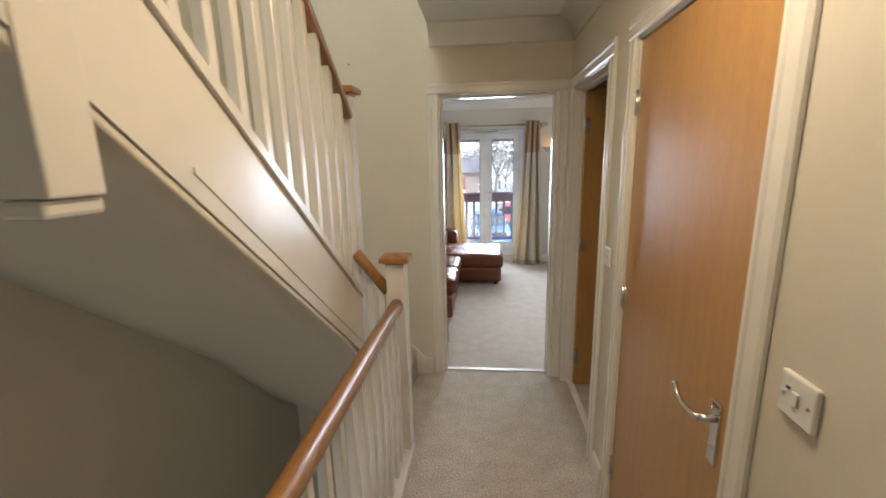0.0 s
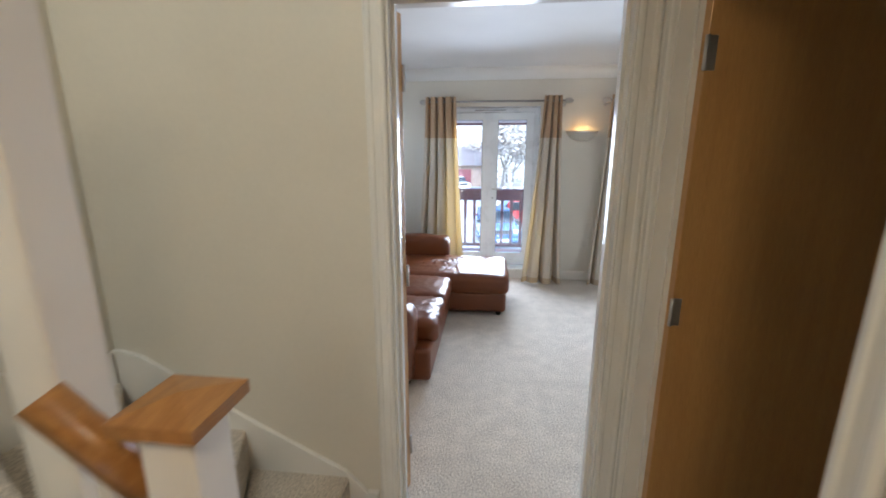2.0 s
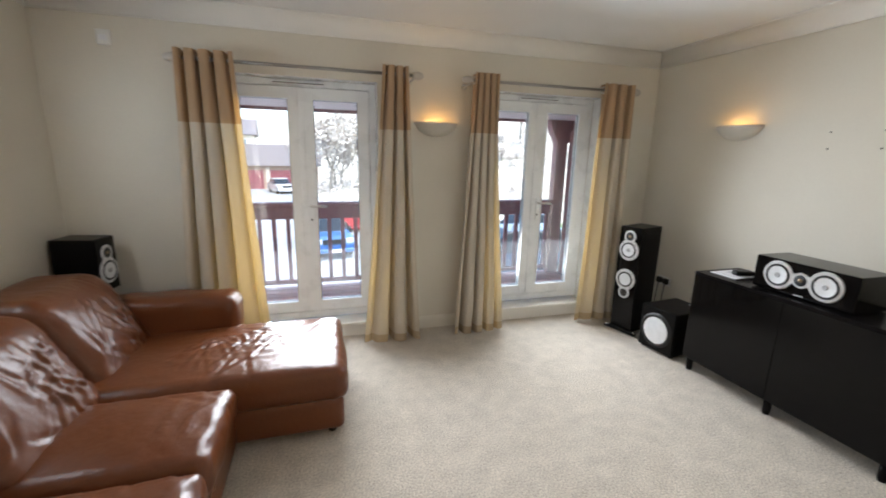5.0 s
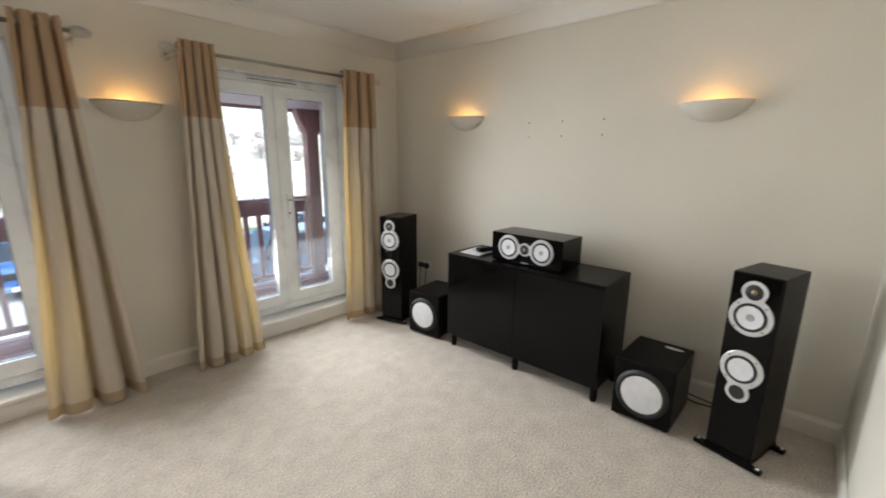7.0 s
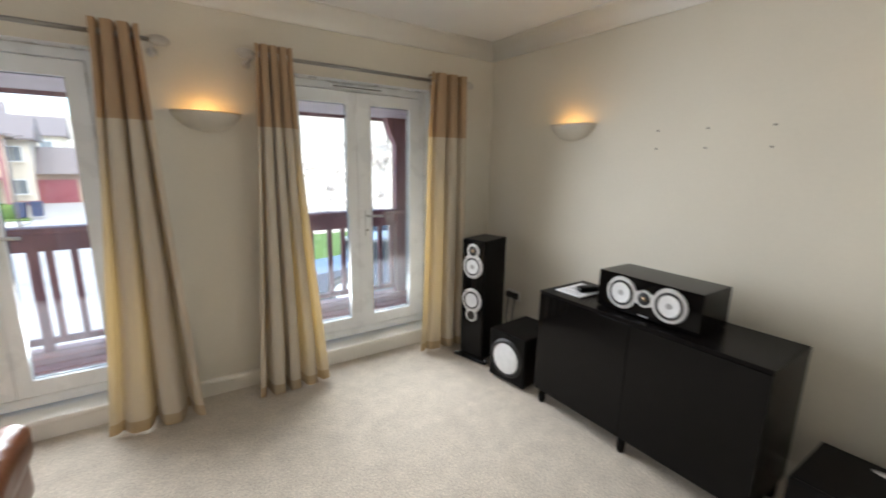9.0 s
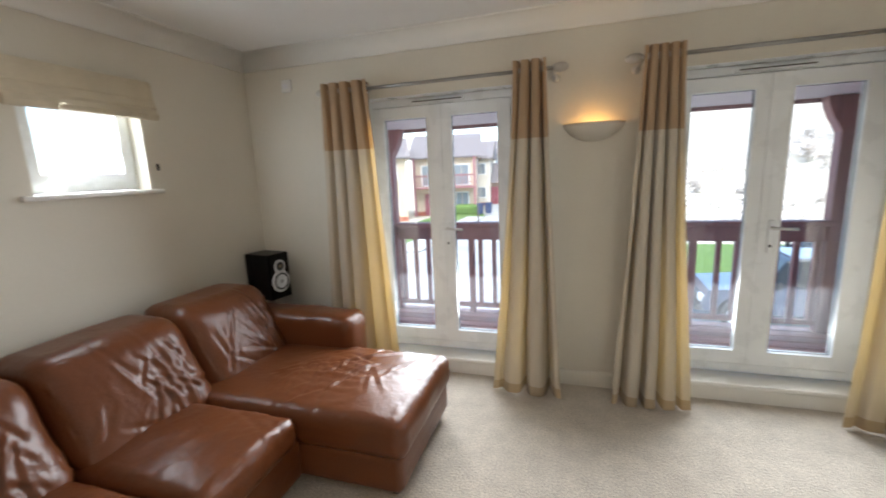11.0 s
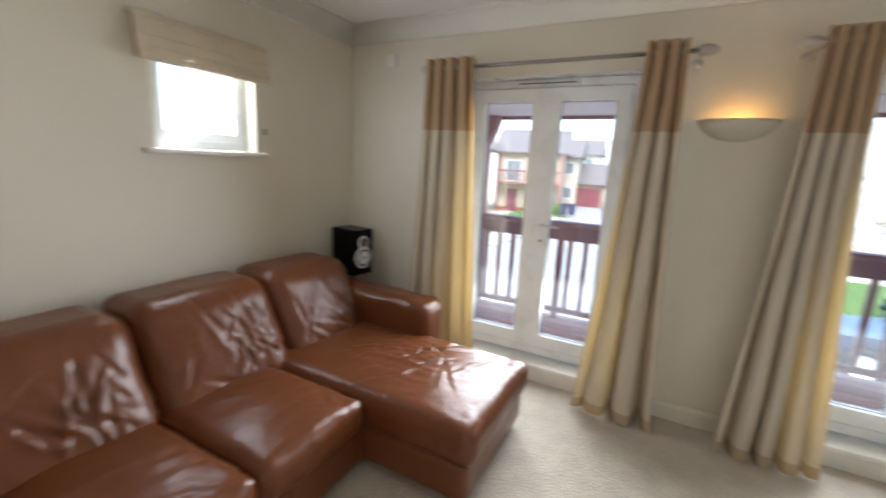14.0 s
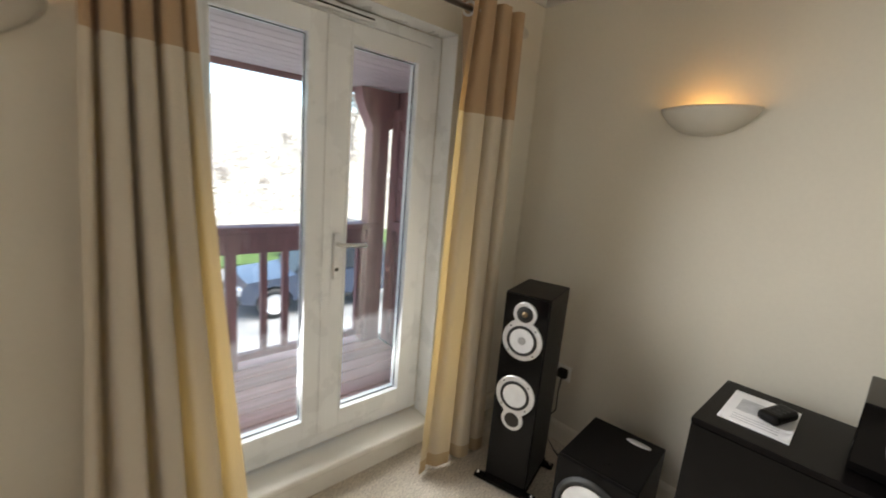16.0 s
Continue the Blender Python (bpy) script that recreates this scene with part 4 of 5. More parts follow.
def trim_plate(bm, r1, r2, gap, neck, m, up=True, thick=0.008):
    s = 1 if up else -1
    prof = eight(r1, r2, gap, neck)
    ring = [(w, s * v) for w, v in prof] + [(-w, s * v) for w, v in prof[-2:0:-1]]
    cx = s * gap * 0.4
    low = [bm.verts.new(m @ Vector((x, 0.001, z))) for x, z in ring]
    mid = [bm.verts.new(m @ Vector((x, -thick * 0.6, z))) for x, z in ring]
    top = [bm.verts.new(m @ Vector((x * 0.955, -thick, cx + (z - cx) * 0.972))) for x, z in ring]
    n = len(ring)
    for a, b in ((low, mid), (mid, top)):
        for k in range(n):
            bm.faces.new((a[k], a[(k + 1) % n], b[(k + 1) % n], b[k]))
    bm.faces.new(top)
    return bm


M["gold"] = mat("dull_bronze_metal_dome", (0.30, 0.22, 0.14), 0.35, metal=0.9, vary=0.03, scale=10)


def tower_speaker(m, label):
    root = thing("tower_speaker", label, "loudspeaker", m, group="pair of tower speakers")
    w, d = 0.10, 0.14
    cab = part("cabinet", blk(-w, w, -d, d, 0.045, 0.94, bevel=0.004), M["black_satin"], root)
    part("baffle", blk(-w + 0.003, w - 0.003, -d - 0.010, -d - 0.0002, 0.05, 0.937, bevel=0.003), M["black_gloss"], cab, "black gloss front baffle")
    f = -d - 0.010
    t1 = part("trim", trim_plate(bmesh.new(), 0.089, 0.052, 0.118, 0.036, pose(0, f, 0.742)), M["silver"], cab, "silver figure-of-eight driver trim")
    t2 = part("trim", trim_plate(bmesh.new(), 0.089, 0.050, 0.118, 0.036, pose(0, f, 0.485), up=False), M["silver"], cab, "silver figure-of-eight driver trim")
    for z, dome in ((0.742, True), (0.485, False)):
        t = pose(0, f, z) @ pose(0, 0, 0, 90)
        part("surround", turned(bmesh.new(), [(0.067, 0.006), (0.066, 0.012), (0.060, 0.0125), (0.054, 0.009), (0.053, 0.0082)], t, 36), M["rubber"], cab)
        part("cone", turned(bmesh.new(), [(0.0535, 0.0110), (0.040, 0.0095), (0.016, 0.0086), (0.0, 0.0084)], t, 36), M["cone"], cab, "pale metal cone")
        if dome:
            part("dust_cap", turned(bmesh.new(), [(0.017, 0.0088), (0.016, 0.0125), (0.012, 0.0130), (0.008, 0.0105), (0, 0.0125)], t, 20), M["cap_grey"], cab)
        for i in range(4):
            a = math.pi / 4 + math.pi / 2 * i
            part("screw", turned(bmesh.new(), [(0, 0.0086), (0.004, 0.0086), (0.004, 0.007)], pose(0.078 * math.cos(a), f, z + 0.078 * math.sin(a)) @ pose(0, 0, 0, 90), 8), M["rubber"], cab)
    t = pose(0, f, 0.860) @ pose(0, 0, 0, 90)
    part("tweeter", turned(bmesh.new(), [(0.036, 0.0082), (0.034, 0.0105), (0.014, 0.009), (0, 0.009)], t, 28), M["rubber"], cab)
    part("dome", turned(bmesh.new(), [(0.013, 0.009), (0.009, 0.014), (0, 0.016)], t, 16), M["gold"], cab, "small bronze dome")
    t = pose(0, f, 0.367) @ pose(0, 0, 0, 90)
    part("port", turned(bmesh.new(), [(0.034, 0.0082), (0.032, 0.010), (0.026, 0.0085), (0.0, 0.0084)], t, 28), M["dark_gap"], cab, "dark bass port")
    part("plinth", blk(-w - 0.004, w + 0.004, -d - 0.012, d + 0.004, 0.022, 0.045, bevel=0.006), M["black_gloss"], root)
    for y in (-d - 0.005, d - 0.02):
        bar = part("outrigger", blk(-0.15, 0.15, y - 0.022, y + 0.022, 0.010, 0.030, bevel=0.008), M["black_gloss"], root)
        for x in (-0.132, 0.132):
            part("spike", turned(bmesh.new(), [(0, 0.040), (0.008, 0.039), (0.010, 0.030), (0.004, 0.012), (0.0015, 0.0), (0, 0.0)], pose(x, y, 0), 12), M["chrome"], bar, "chrome spike")
    return root


tower_speaker(pose(2.962, 6.122, 0, 0, 0, -73.5), "black gloss tower speaker with silver trims, by the window")
tower_speaker(pose(2.975, 3.552, 0, 0, 0, -105.5), "black gloss tower speaker with silver trims, by the subwoofer")


def subwoofer(m, label):
    root = thing("subwoofer", label, "subwoofer", m, group="pair of subwoofers")
    w, d = 0.152, 0.19
    cab = part("cabinet", blk(-w, w, -d + 0.02, d, 0.018, 0.36, bevel=0.006), M["black_satin"], root)
    part("baffle", blk(-w, w, -d, -d + 0.0195, 0.018, 0.36, bevel=0.005), M["black_satin"], cab)
    t = pose(0, -d, 0.185) @ pose(0, 0, 0, 90)
    part("surround", turned(bmesh.new(), [(0.138, 0.0), (0.136, 0.006), (0.131, 0.008), (0.128, 0.014), (0.118, 0.017), (0.108, 0.011), (0.106, 0.008)], t, 44), M["rubber"], cab)
    part("cone", turned(bmesh.new(), [(0.107, 0.010), (0.080, 0.014), (0.04, 0.0165), (0.0, 0.0175)], t, 44), M["cone"], cab, "pale domed metal cone")
    part("badge", turned(bmesh.new(), [(0, 0.0012), (0.05, 0.0012), (0.05, 0.0)], pose(0.06, 0.13, 0.3602) @ Matrix.Diagonal((1, 0.36, 1, 1)), 28), M["silver"], cab, "flat silver oval plate")
    for x in (-w + 0.03, w - 0.03):
        for y in (-d + 0.04, d - 0.03):
            part("foot", turned(bmesh.new(), [(0, 0), (0.016, 0), (0.02, 0.018), (0, 0.018)], pose(x, y, 0), 12), M["rubber"], root)
    return root


subwoofer(pose(3.005, 5.70, 0, 0, 0, -84), "black cube subwoofer with pale cone, beside the cabinet")
subwoofer(pose(3.005, 3.995, 0, 0, 0, -91), "black cube subwoofer with pale cone, between cabinet and tower")


def centre_speaker(m):
    root = thing("centre_speaker", "black gloss centre speaker lying on the cabinet", "loudspeaker", m)
    w, d = 0.265, 0.13
    cab = part("cabinet", blk(-w, w, -d, d, 0.006, 0.20, bevel=0.004), M["black_gloss"], root)
    bm = bmesh.new()
    prof = []
    n = 56
    for i in range(n + 1):
        v = -0.208 + 0.416 * (0.5 - 0.5 * math.cos(math.pi * i / n))
        a = math.sqrt(max(0, 0.084 ** 2 - (abs(v) - 0.124) ** 2))
        b = math.sqrt(max(0, 0.044 ** 2 - v * v))
        prof.append((v, max(a, b, 0.030 if abs(v) < 0.124 else 0)))
    ring = [(v, h) for v, h in prof] + [(v, -h) for v, h in prof[-2:0:-1]]
    f = -d - 0.0005
    lo_ = [bm.verts.new((x, f + 0.001, 0.108 + z)) for x, z in ring]
    hi_ = [bm.verts.new((x * 0.985, f - 0.008, 0.108 + z * 0.96)) for x, z in ring]
    for k in range(len(ring)):
        bm.faces.new((lo_[k], lo_[(k + 1) % len(ring)], hi_[(k + 1) % len(ring)], hi_[k]))
    bm.faces.new(hi_)
    part("trim", bm, M["silver"], cab, "silver trim joining three drivers")
    for x in (-0.124, 0.124):
        t = pose(x, f, 0.108) @ pose(0, 0, 0, 90)
        part("surround", turned(bmesh.new(), [(0.066, 0.006), (0.065, 0.012), (0.058, 0.0125), (0.053, 0.009), (0.052, 0.0082)], t, 36), M["rubber"], cab)
        part("cone", turned(bmesh.new(), [(0.0525, 0.0110), (0.040, 0.0095), (0.016, 0.0086), (0.0, 0.0084)], t, 36), M["cone"], cab, "pale metal cone")
        part("dust_cap", turned(bmesh.new(), [(0.015, 0.0088), (0.014, 0.0125), (0.010, 0.0130), (0.007, 0.0105), (0, 0.0125)], t, 20), M["cap_grey"], cab)
    t = pose(0, f, 0.108) @ pose(0, 0, 0, 90)
    part("tweeter", turned(bmesh.new(), [(0.033, 0.0082), (0.031, 0.0105), (0.013, 0.009), (0, 0.009)], t, 28), M["rubber"], cab)
    part("dome", turned(bmesh.new(), [(0.012, 0.009), (0.008, 0.014), (0, 0.016)], t, 16), M["gold"], cab, "small bronze dome")
    part("badge", blk(-0.025, 0.025, f - 0.0015, f, 0.016, 0.021), M["silver"], cab)
    for x in (-0.2, 0.2):
        part("foot", blk(x - 0.02, x + 0.02, -0.1, 0.1, 0.0, 0.006), M["rubber"], root)


centre_speaker(pose(3.02, 4.81, 0.742, 0, 0, -91))


def shelf_speaker(m, label):
    """A small speaker on a metal stand."""
    st = thing("speaker_stand", "slim silver speaker stand with a black base", "speaker stand", m, group="speaker stands")
    part("base_plate", blk(-0.12, 0.12, -0.13, 0.13, 0.006, 0.024, bevel=0.006), M["black_satin"], st)
    part("column", tube(bmesh.new(), [(0, 0, 0.024), (0, 0, 0.575)], 0.034, 20), M["steel"], st, smooth=True)
    part("top_plate", blk(-0.07, 0.07, -0.09, 0.09, 0.575, 0.583, bevel=0.002), M["black_satin"], st)
    for x in (-0.1, 0.1):
        for y in (-0.11, 0.11):
            part("spike", turned(bmesh.new(), [(0, 0.008), (0.006, 0.008), (0.002, 0), (0, 0)], pose(x, y, 0), 8), M["chrome"], st)
    root = thing("shelf_speaker", label, "loudspeaker", m @ pose(0, 0, 0.584), group="pair of shelf speakers")
    w, d = 0.0925, 0.125
    cab = part("cabinet", blk(-w, w, -d, d, 0.0, 0.35, bevel=0.004), M["black_satin"], root)
    part("baffle", blk(-w + 0.002, w - 0.002, -d - 0.009, -d - 0.0002, 0.003, 0.347, bevel=0.003), M["black_gloss"], cab, "black gloss front baffle")
    f = -d - 0.009
    part("trim", trim_plate(bmesh.new(), 0.083, 0.050, 0.118, 0.036, pose(0, f, 0.135)), M["silver"], cab, "silver figure-of-eight driver trim")
    t = pose(0, f, 0.135) @ pose(0, 0, 0, 90)
    part("surround", turned(bmesh.new(), [(0.066, 0.006), (0.065, 0.012), (0.058, 0.0125), (0.053, 0.009), (0.052, 0.0082)], t, 36), M["rubber"], cab)
    part("cone", turned(bmesh.new(), [(0.0525, 0.0110), (0.040, 0.0095), (0.016, 0.0086), (0.0, 0.0084)], t, 36), M["cone"], cab, "pale metal cone")
    part("dust_cap", turned(bmesh.new(), [(0.016, 0.0088), (0.015, 0.0125), (0.011, 0.0130), (0.0075, 0.0105), (0, 0.0125)], t, 20), M["cap_grey"], cab)
    for i in range(4):
        a = math.pi / 4 + math.pi / 2 * i
        part("screw", turned(bmesh.new(), [(0, 0.0086), (0.004, 0.0086), (0.004, 0.007)], pose(0.074 * math.cos(a), f, 0.135 + 0.074 * math.sin(a)) @ pose(0, 0, 0, 90), 8), M["rubber"], cab)
    t = pose(0, f, 0.253) @ pose(0, 0, 0, 90)
    part("tweeter", turned(bmesh.new(), [(0.034, 0.0082), (0.032, 0.0105), (0.013, 0.009), (0, 0.009)], t, 28), M["rubber"], cab)
    part("dome", turned(bmesh.new(), [(0.012, 0.009), (0.008, 0.014), (0, 0.016)], t, 16), M["gold"], cab, "small bronze dome")


shelf_speaker(pose(-1.15, 6.385, 0, 0, 0, 80), "black shelf speaker on its stand in the corner")
shelf_speaker(pose(-1.055, 3.745, 0, 0, 0, 104), "black shelf speaker on its stand by the sofa arm")

# ---- the black cabinet and what lies on it ----
cb = thing("media_cabinet", "low black-brown two-door media cabinet on short legs", "cabinet", pose(0, 0, 0))
body = bmesh.new()
X0, X1, Y0C, Y1C = 2.838, 3.225, 4.245, 5.42
box(body, X0, X1, Y0C, Y0C + 0.018, 0.10, 0.722), box(body, X0, X1, Y1C - 0.018, Y1C, 0.10, 0.722)
box(body, X0, X1, Y0C + 0.018, Y1C - 0.018, 0.10, 0.118), box(body, X1 - 0.006, X1, Y0C + 0.018, Y1C - 0.018, 0.118, 0.722)
box(body, X0 + 0.01, X1 - 0.01, 4.823, 4.841, 0.118, 0.722)
part("body", body, M["black_wood"], cb)
part("top", blk(X0 - 0.018, X1, Y0C - 0.001, Y1C + 0.001, 0.7225, 0.742, bevel=0.002), M["black_wood"], cb)
for y0, y1 in ((Y0C + 0.001, 4.8305), (4.8335, Y1C - 0.001)):
    part("door", blk(X0 - 0.018, X0 - 0.001, y0, y1, 0.102, 0.7205, bevel=0.0015), M["black_gloss"], cb, "plain black gloss door")
for x in (X0 + 0.03, X1 - 0.04):
    for y in (Y0C + 0.03, 4.832, Y1C - 0.03):
        part("leg", turned(bmesh.new(), [(0, 0), (0.019, 0), (0.0215, 0.02), (0.022, 0.10), (0, 0.10)], pose(x, y, 0), 14), M["black_wood"], cb)

mag = thing("booklet", "thin white printed booklet lying on the cabinet", "booklet", pose(3.026, 5.285, 0.7425, 0, 0, 1))
M["print"] = mat("grey_print", (0.50, 0.51, 0.54), 0.5, vary=0.1, scale=30)
part("cover", blk(-0.127, 0.127, -0.09, 0.09, 0.0, 0.004, bevel=0.001), M["paper"], mag)
part("grey_picture", blk(-0.03, 0.07, -0.02, 0.06, 0.0041, 0.0045), M["print"], mag)
for k in range(3):
    part("text_bar", blk(-0.105 + 0.018 * k, -0.100 + 0.018 * k, -0.06, 0.06, 0.0041, 0.0044), M["print"], mag)


def remote(m, label, w, l, h, name="remote_control"):
    root = thing(name, label, "remote", m)
    part("shell", blk(-w, w, -l, l, 0, h, bevel=min(w, h) * 0.45, seg=3), M["black_satin"], root)
    for i in range(4):
        for k in (-1, 0, 1):
            part("button", blk(k * w * 0.5 - w * 0.16, k * w * 0.5 + w * 0.16, -l * 0.7 + i * l * 0.36, -l * 0.7 + i * l * 0.36 + l * 0.18, h - 0.0005, h + 0.0015), M["silver"] if name == "handset" else M["rubber"], root)


remote(pose(3.03, 5.243, 0.7475, 0, 0, 72), "chunky black remote control on the booklet", 0.031, 0.062, 0.034)
remote(pose(-0.80, 4.08, 0.567, 0, 0, 78), "small black handset on the sofa arm", 0.024, 0.055, 0.016, "handset")

# ---- sockets, leads and small wall things ----
wall_plate("double_socket", pose(XR - 0.001, 6.19, 0.40, 0, 0, 90), "white double socket with two black plugs", "socket")
for dy in (-0.037, 0.037):
    pl = thing("plug", "black mains plug in the wall socket", "plug", pose(XR - 0.013, 6.19 + dy, 0.405, 0, 0, 90), group="plugs in the socket")
    part("shell", blk(-0.025, 0.025, 0, 0.034, -0.026, 0.026, bevel=0.008), M["rubber"], pl)
    part("lead", tube(bmesh.new(), [(0, 0.022, -0.024), (0.004, 0.03, -0.10), (-0.01, 0.05, -0.2), (-0.06 * (1 if dy > 0 else -1), 0.07, -0.32), (-0.05, 0.09, -0.396)], 0.004, 8), M["rubber"], pl)
for pts in ([(3.19, 3.99, 0.12), (3.28, 3.92, 0.05), (3.24, 3.83, 0.01), (3.28, 3.72, 0.008), (3.18, 3.62, 0.03), (3.11, 3.56, 0.12)],
            [(3.19, 3.93, 0.10), (3.30, 3.80, 0.02), (3.31, 3.66, 0.008), (3.24, 3.55, 0.02), (3.12, 3.53, 0.10)],
            [(3.26, 6.10, 0.006), (3.20, 5.98, 0.006), (3.22, 5.88, 0.03), (3.195, 5.80, 0.08)]):
    c = bmesh.new()
    fine_pts = []
    for a, b in zip(pts, pts[1:]):
        for k in range(4):
            fine_pts.append(Vector(a).lerp(Vector(b), k / 4))
    fine_pts.append(Vector(pts[-1]))
    for _ in range(3):
        fine_pts = [fine_pts[0]] + [(fine_pts[i - 1] + fine_pts[i] * 2 + fine_pts[i + 1]) / 4 for i in range(1, len(fine_pts) - 1)] + [fine_pts[-1]]
    solid("speaker_cable", tube(c, fine_pts, 0.0045, 8), M["rubber"], "black speaker cable trailing behind the speakers", "cable", group="loose cables", smooth=True)
wb = thing("alarm_sensor", "small white sensor box high beside the window", "sensor", pose(-0.935, YN - 0.001, 2.17, 0, 0, 180))
part("shell", blk(-0.04, 0.04, 0, 0.022, -0.045, 0.045, bevel=0.006), M["white_plastic"], wb)
part("lens", blk(-0.022, 0.022, 0.022, 0.025, -0.02, 0.012, bevel=0.002), M["paper"], wb)


def wall_plug(m):
    solid("wall_plug", turned(bmesh.new(), [(0.0, 0.0025), (0.004, 0.003), (0.0055, 0.0)], m, 10), M["dark_gap"], "small dark screw plug remaining in the wall", "wall plug", group="screw plugs")


for y in (5.115, 4.85, 4.56):
    for z in (1.685, 1.585):
        wall_plug(pose(XR - 0.0005, y, z, 0, -90))
for y in (4.44, 4.55):
    wall_plug(pose(XL + 0.0005, y, 1.755, 0, 90))
for y in (3.50, 3.59):
    for dy, dz in ((-0.014, -0.012), (0.015, -0.011), (-0.015, 0.013), (0.013, 0.015)):
        wall_plug(pose(XL + 0.0005, y + dy, 0.458 + dz, 0, 90))
wall_plug(pose(-0.72, YH - 0.0005, 2.22, 90))


# ---- the balcony ----
BX0, BX1, BY = -0.655, 3.09, 7.68
deck = thing("balcony_floor", "red-brown timber decking of the balcony", "decking", kind="structure")
# near-black slab puts the shade between the deck boards into colour
part("joist", blk(BX0 - 0.1, BX1 + 0.2, 6.82, BY + 0.08, -0.10, 0.06), M["dark_gap"], deck)
board = mesh_of("board", blk(BX0 - 0.1, BX1 + 0.055, 0, 0.108, 0.061, 0.088, bevel=0.004, seg=1), M["deck"])
for i in range(8):
    ob = new("board", board)
    ob.parent = deck
    ob.matrix_basis = pose(0, 6.83 + 0.1195 * i, 0)
roof = thing("balcony_soffit", "lilac-grey boarded underside of the balcony above", "soffit", kind="structure")
part("backing", blk(BX0 - 0.4, BX1 + 0.5, 6.82, BY + 0.05, 1.945, 2.3), M["soffit"], roof)
sboard = mesh_of("board", blk(BX0 - 0.4, BX1 + 0.5, 0, 0.094, 1.915, 1.944, bevel=0.006, seg=1), M["soffit"])
for i in range(9):
    ob = new("board", sboard)
    ob.parent = roof
    ob.matrix_basis = pose(0, 6.83 + 0.1 * i, 0)
part("fascia", blk(BX0 - 0.4, BX1 + 0.5, BY + 0.052, BY + 0.085, 1.885, 2.3), M["stain"], roof)

rail = thing("balcony_railing", "red-brown timber balcony railing with upright balusters", "railing", kind="structure")
for a in ((BX0, BX1, BY - 0.03, BY + 0.03),):
    part("top_rail", blk(a[0], a[1], a[2] - 0.03, a[3] + 0.03, 0.955, 0.998, bevel=0.008), M["stain"], rail)
    part("rail_board", blk(a[0], a[1], BY - 0.02, BY + 0.02, 0.83, 0.954, bevel=0.004), M["stain"], rail)
    part("bottom_rail", blk(a[0], a[1], BY - 0.022, BY + 0.022, 0.145, 0.19, bevel=0.004), M["stain"], rail)
bb = mesh_of("baluster", blk(-0.019, 0.019, -0.019, 0.019, 0.19, 0.83), M["stain"])
x, k = BX0 + 0.12, 0
while x < BX1 - 0.1:
    if abs(x - 0.185) > 0.06 and abs(x - 2.1) > 0.06:
        ob = new("baluster", bb)
        ob.parent = rail
        ob.matrix_basis = pose(x, BY, 0)
    x += 0.1345
for x in (0.185, 2.1):
    part("post", blk(x - 0.028, x + 0.028, BY - 0.028, BY + 0.028, 0.088, 0.955, bevel=0.003), M["stain"], rail)
# the short return at the open end
part("top_rail", blk(BX0 - 0.06, BX0 + 0.06, 6.825, BY - 0.06, 0.955, 0.998, bevel=0.008), M["stain"], rail)
part("rail_board", blk(BX0 - 0.02, BX0 + 0.02, 6.825, BY - 0.05, 0.83, 0.954, bevel=0.004), M["stain"], rail)
part("bottom_rail", blk(BX0 - 0.022, BX0 + 0.022, 6.825, BY - 0.05, 0.145, 0.19, bevel=0.004), M["stain"], rail)
for i in range(5):
    ob = new("baluster", bb)
    ob.parent = rail
    ob.matrix_basis = pose(BX0, 6.93 + 0.135 * i, 0)


def balcony_post(x, w):
    root = thing("balcony_post", "stout red-brown timber post with a flared bracket head", "post", group="balcony posts")
    part("shaft", blk(x - w, x + w, BY - 0.05, BY + 0.05, 0.088, 1.915, bevel=0.006), M["stain"], root)
    bm = prism(bmesh.new(), [(x - w - 0.004, 1.66), (x + w + 0.004, 1.66), (x + w + 0.035, 1.72), (x + w + 0.065, 1.77), (x + w + 0.095, 1.85), (x + w + 0.105, 1.913), (x - w - 0.105, 1.913), (x - w - 0.095, 1.85), (x - w - 0.065, 1.77), (x - w - 0.035, 1.72)], "y", BY - 0.062, BY + 0.045)
    part("bracket", bm, M["stain"], root)


balcony_post(BX0 + 0.012, 0.062)
balcony_post(BX1 - 0.02, 0.07)
scr = thing("balcony_screen", "red-brown screen of diagonal boards at the balcony end", "screen", kind="structure")
part("panel", blk(3.19, 3.21, 6.825, BY - 0.05, 0.088, 1.915), M["stain"], scr)
for z0, z1 in ((0.09, 0.16), (0.95, 1.02), (1.72, 1.80)):
    part("cross_rail", blk(3.155, 3.189, 6.90, BY - 0.13, z0, z1, bevel=0.004), M["stain"], scr)
for y in (6.825, BY - 0.13):
    part("stile", blk(3.155, 3.189, y, y + 0.075, 0.09, 1.80, bevel=0.004), M["stain"], scr)
for i in range(13):
    z = 0.45 + 0.11 * i
    a, b = 6.90, BY - 0.13
    d = (b - a) * 0.9
    o = [(a, max(1.02, min(1.72, z))), (b, max(1.02, min(1.72, z + d))), (b, max(1.02, min(1.72, z + d + 0.1))), (a, max(1.02, min(1.72, z + 0.1)))]
    if o[2][1] - o[1][1] > 0.01 or o[3][1] - o[0][1] > 0.01:
        part("slat", prism(bmesh.new(), o, "x", 3.172, 3.189), M["stain"], scr)

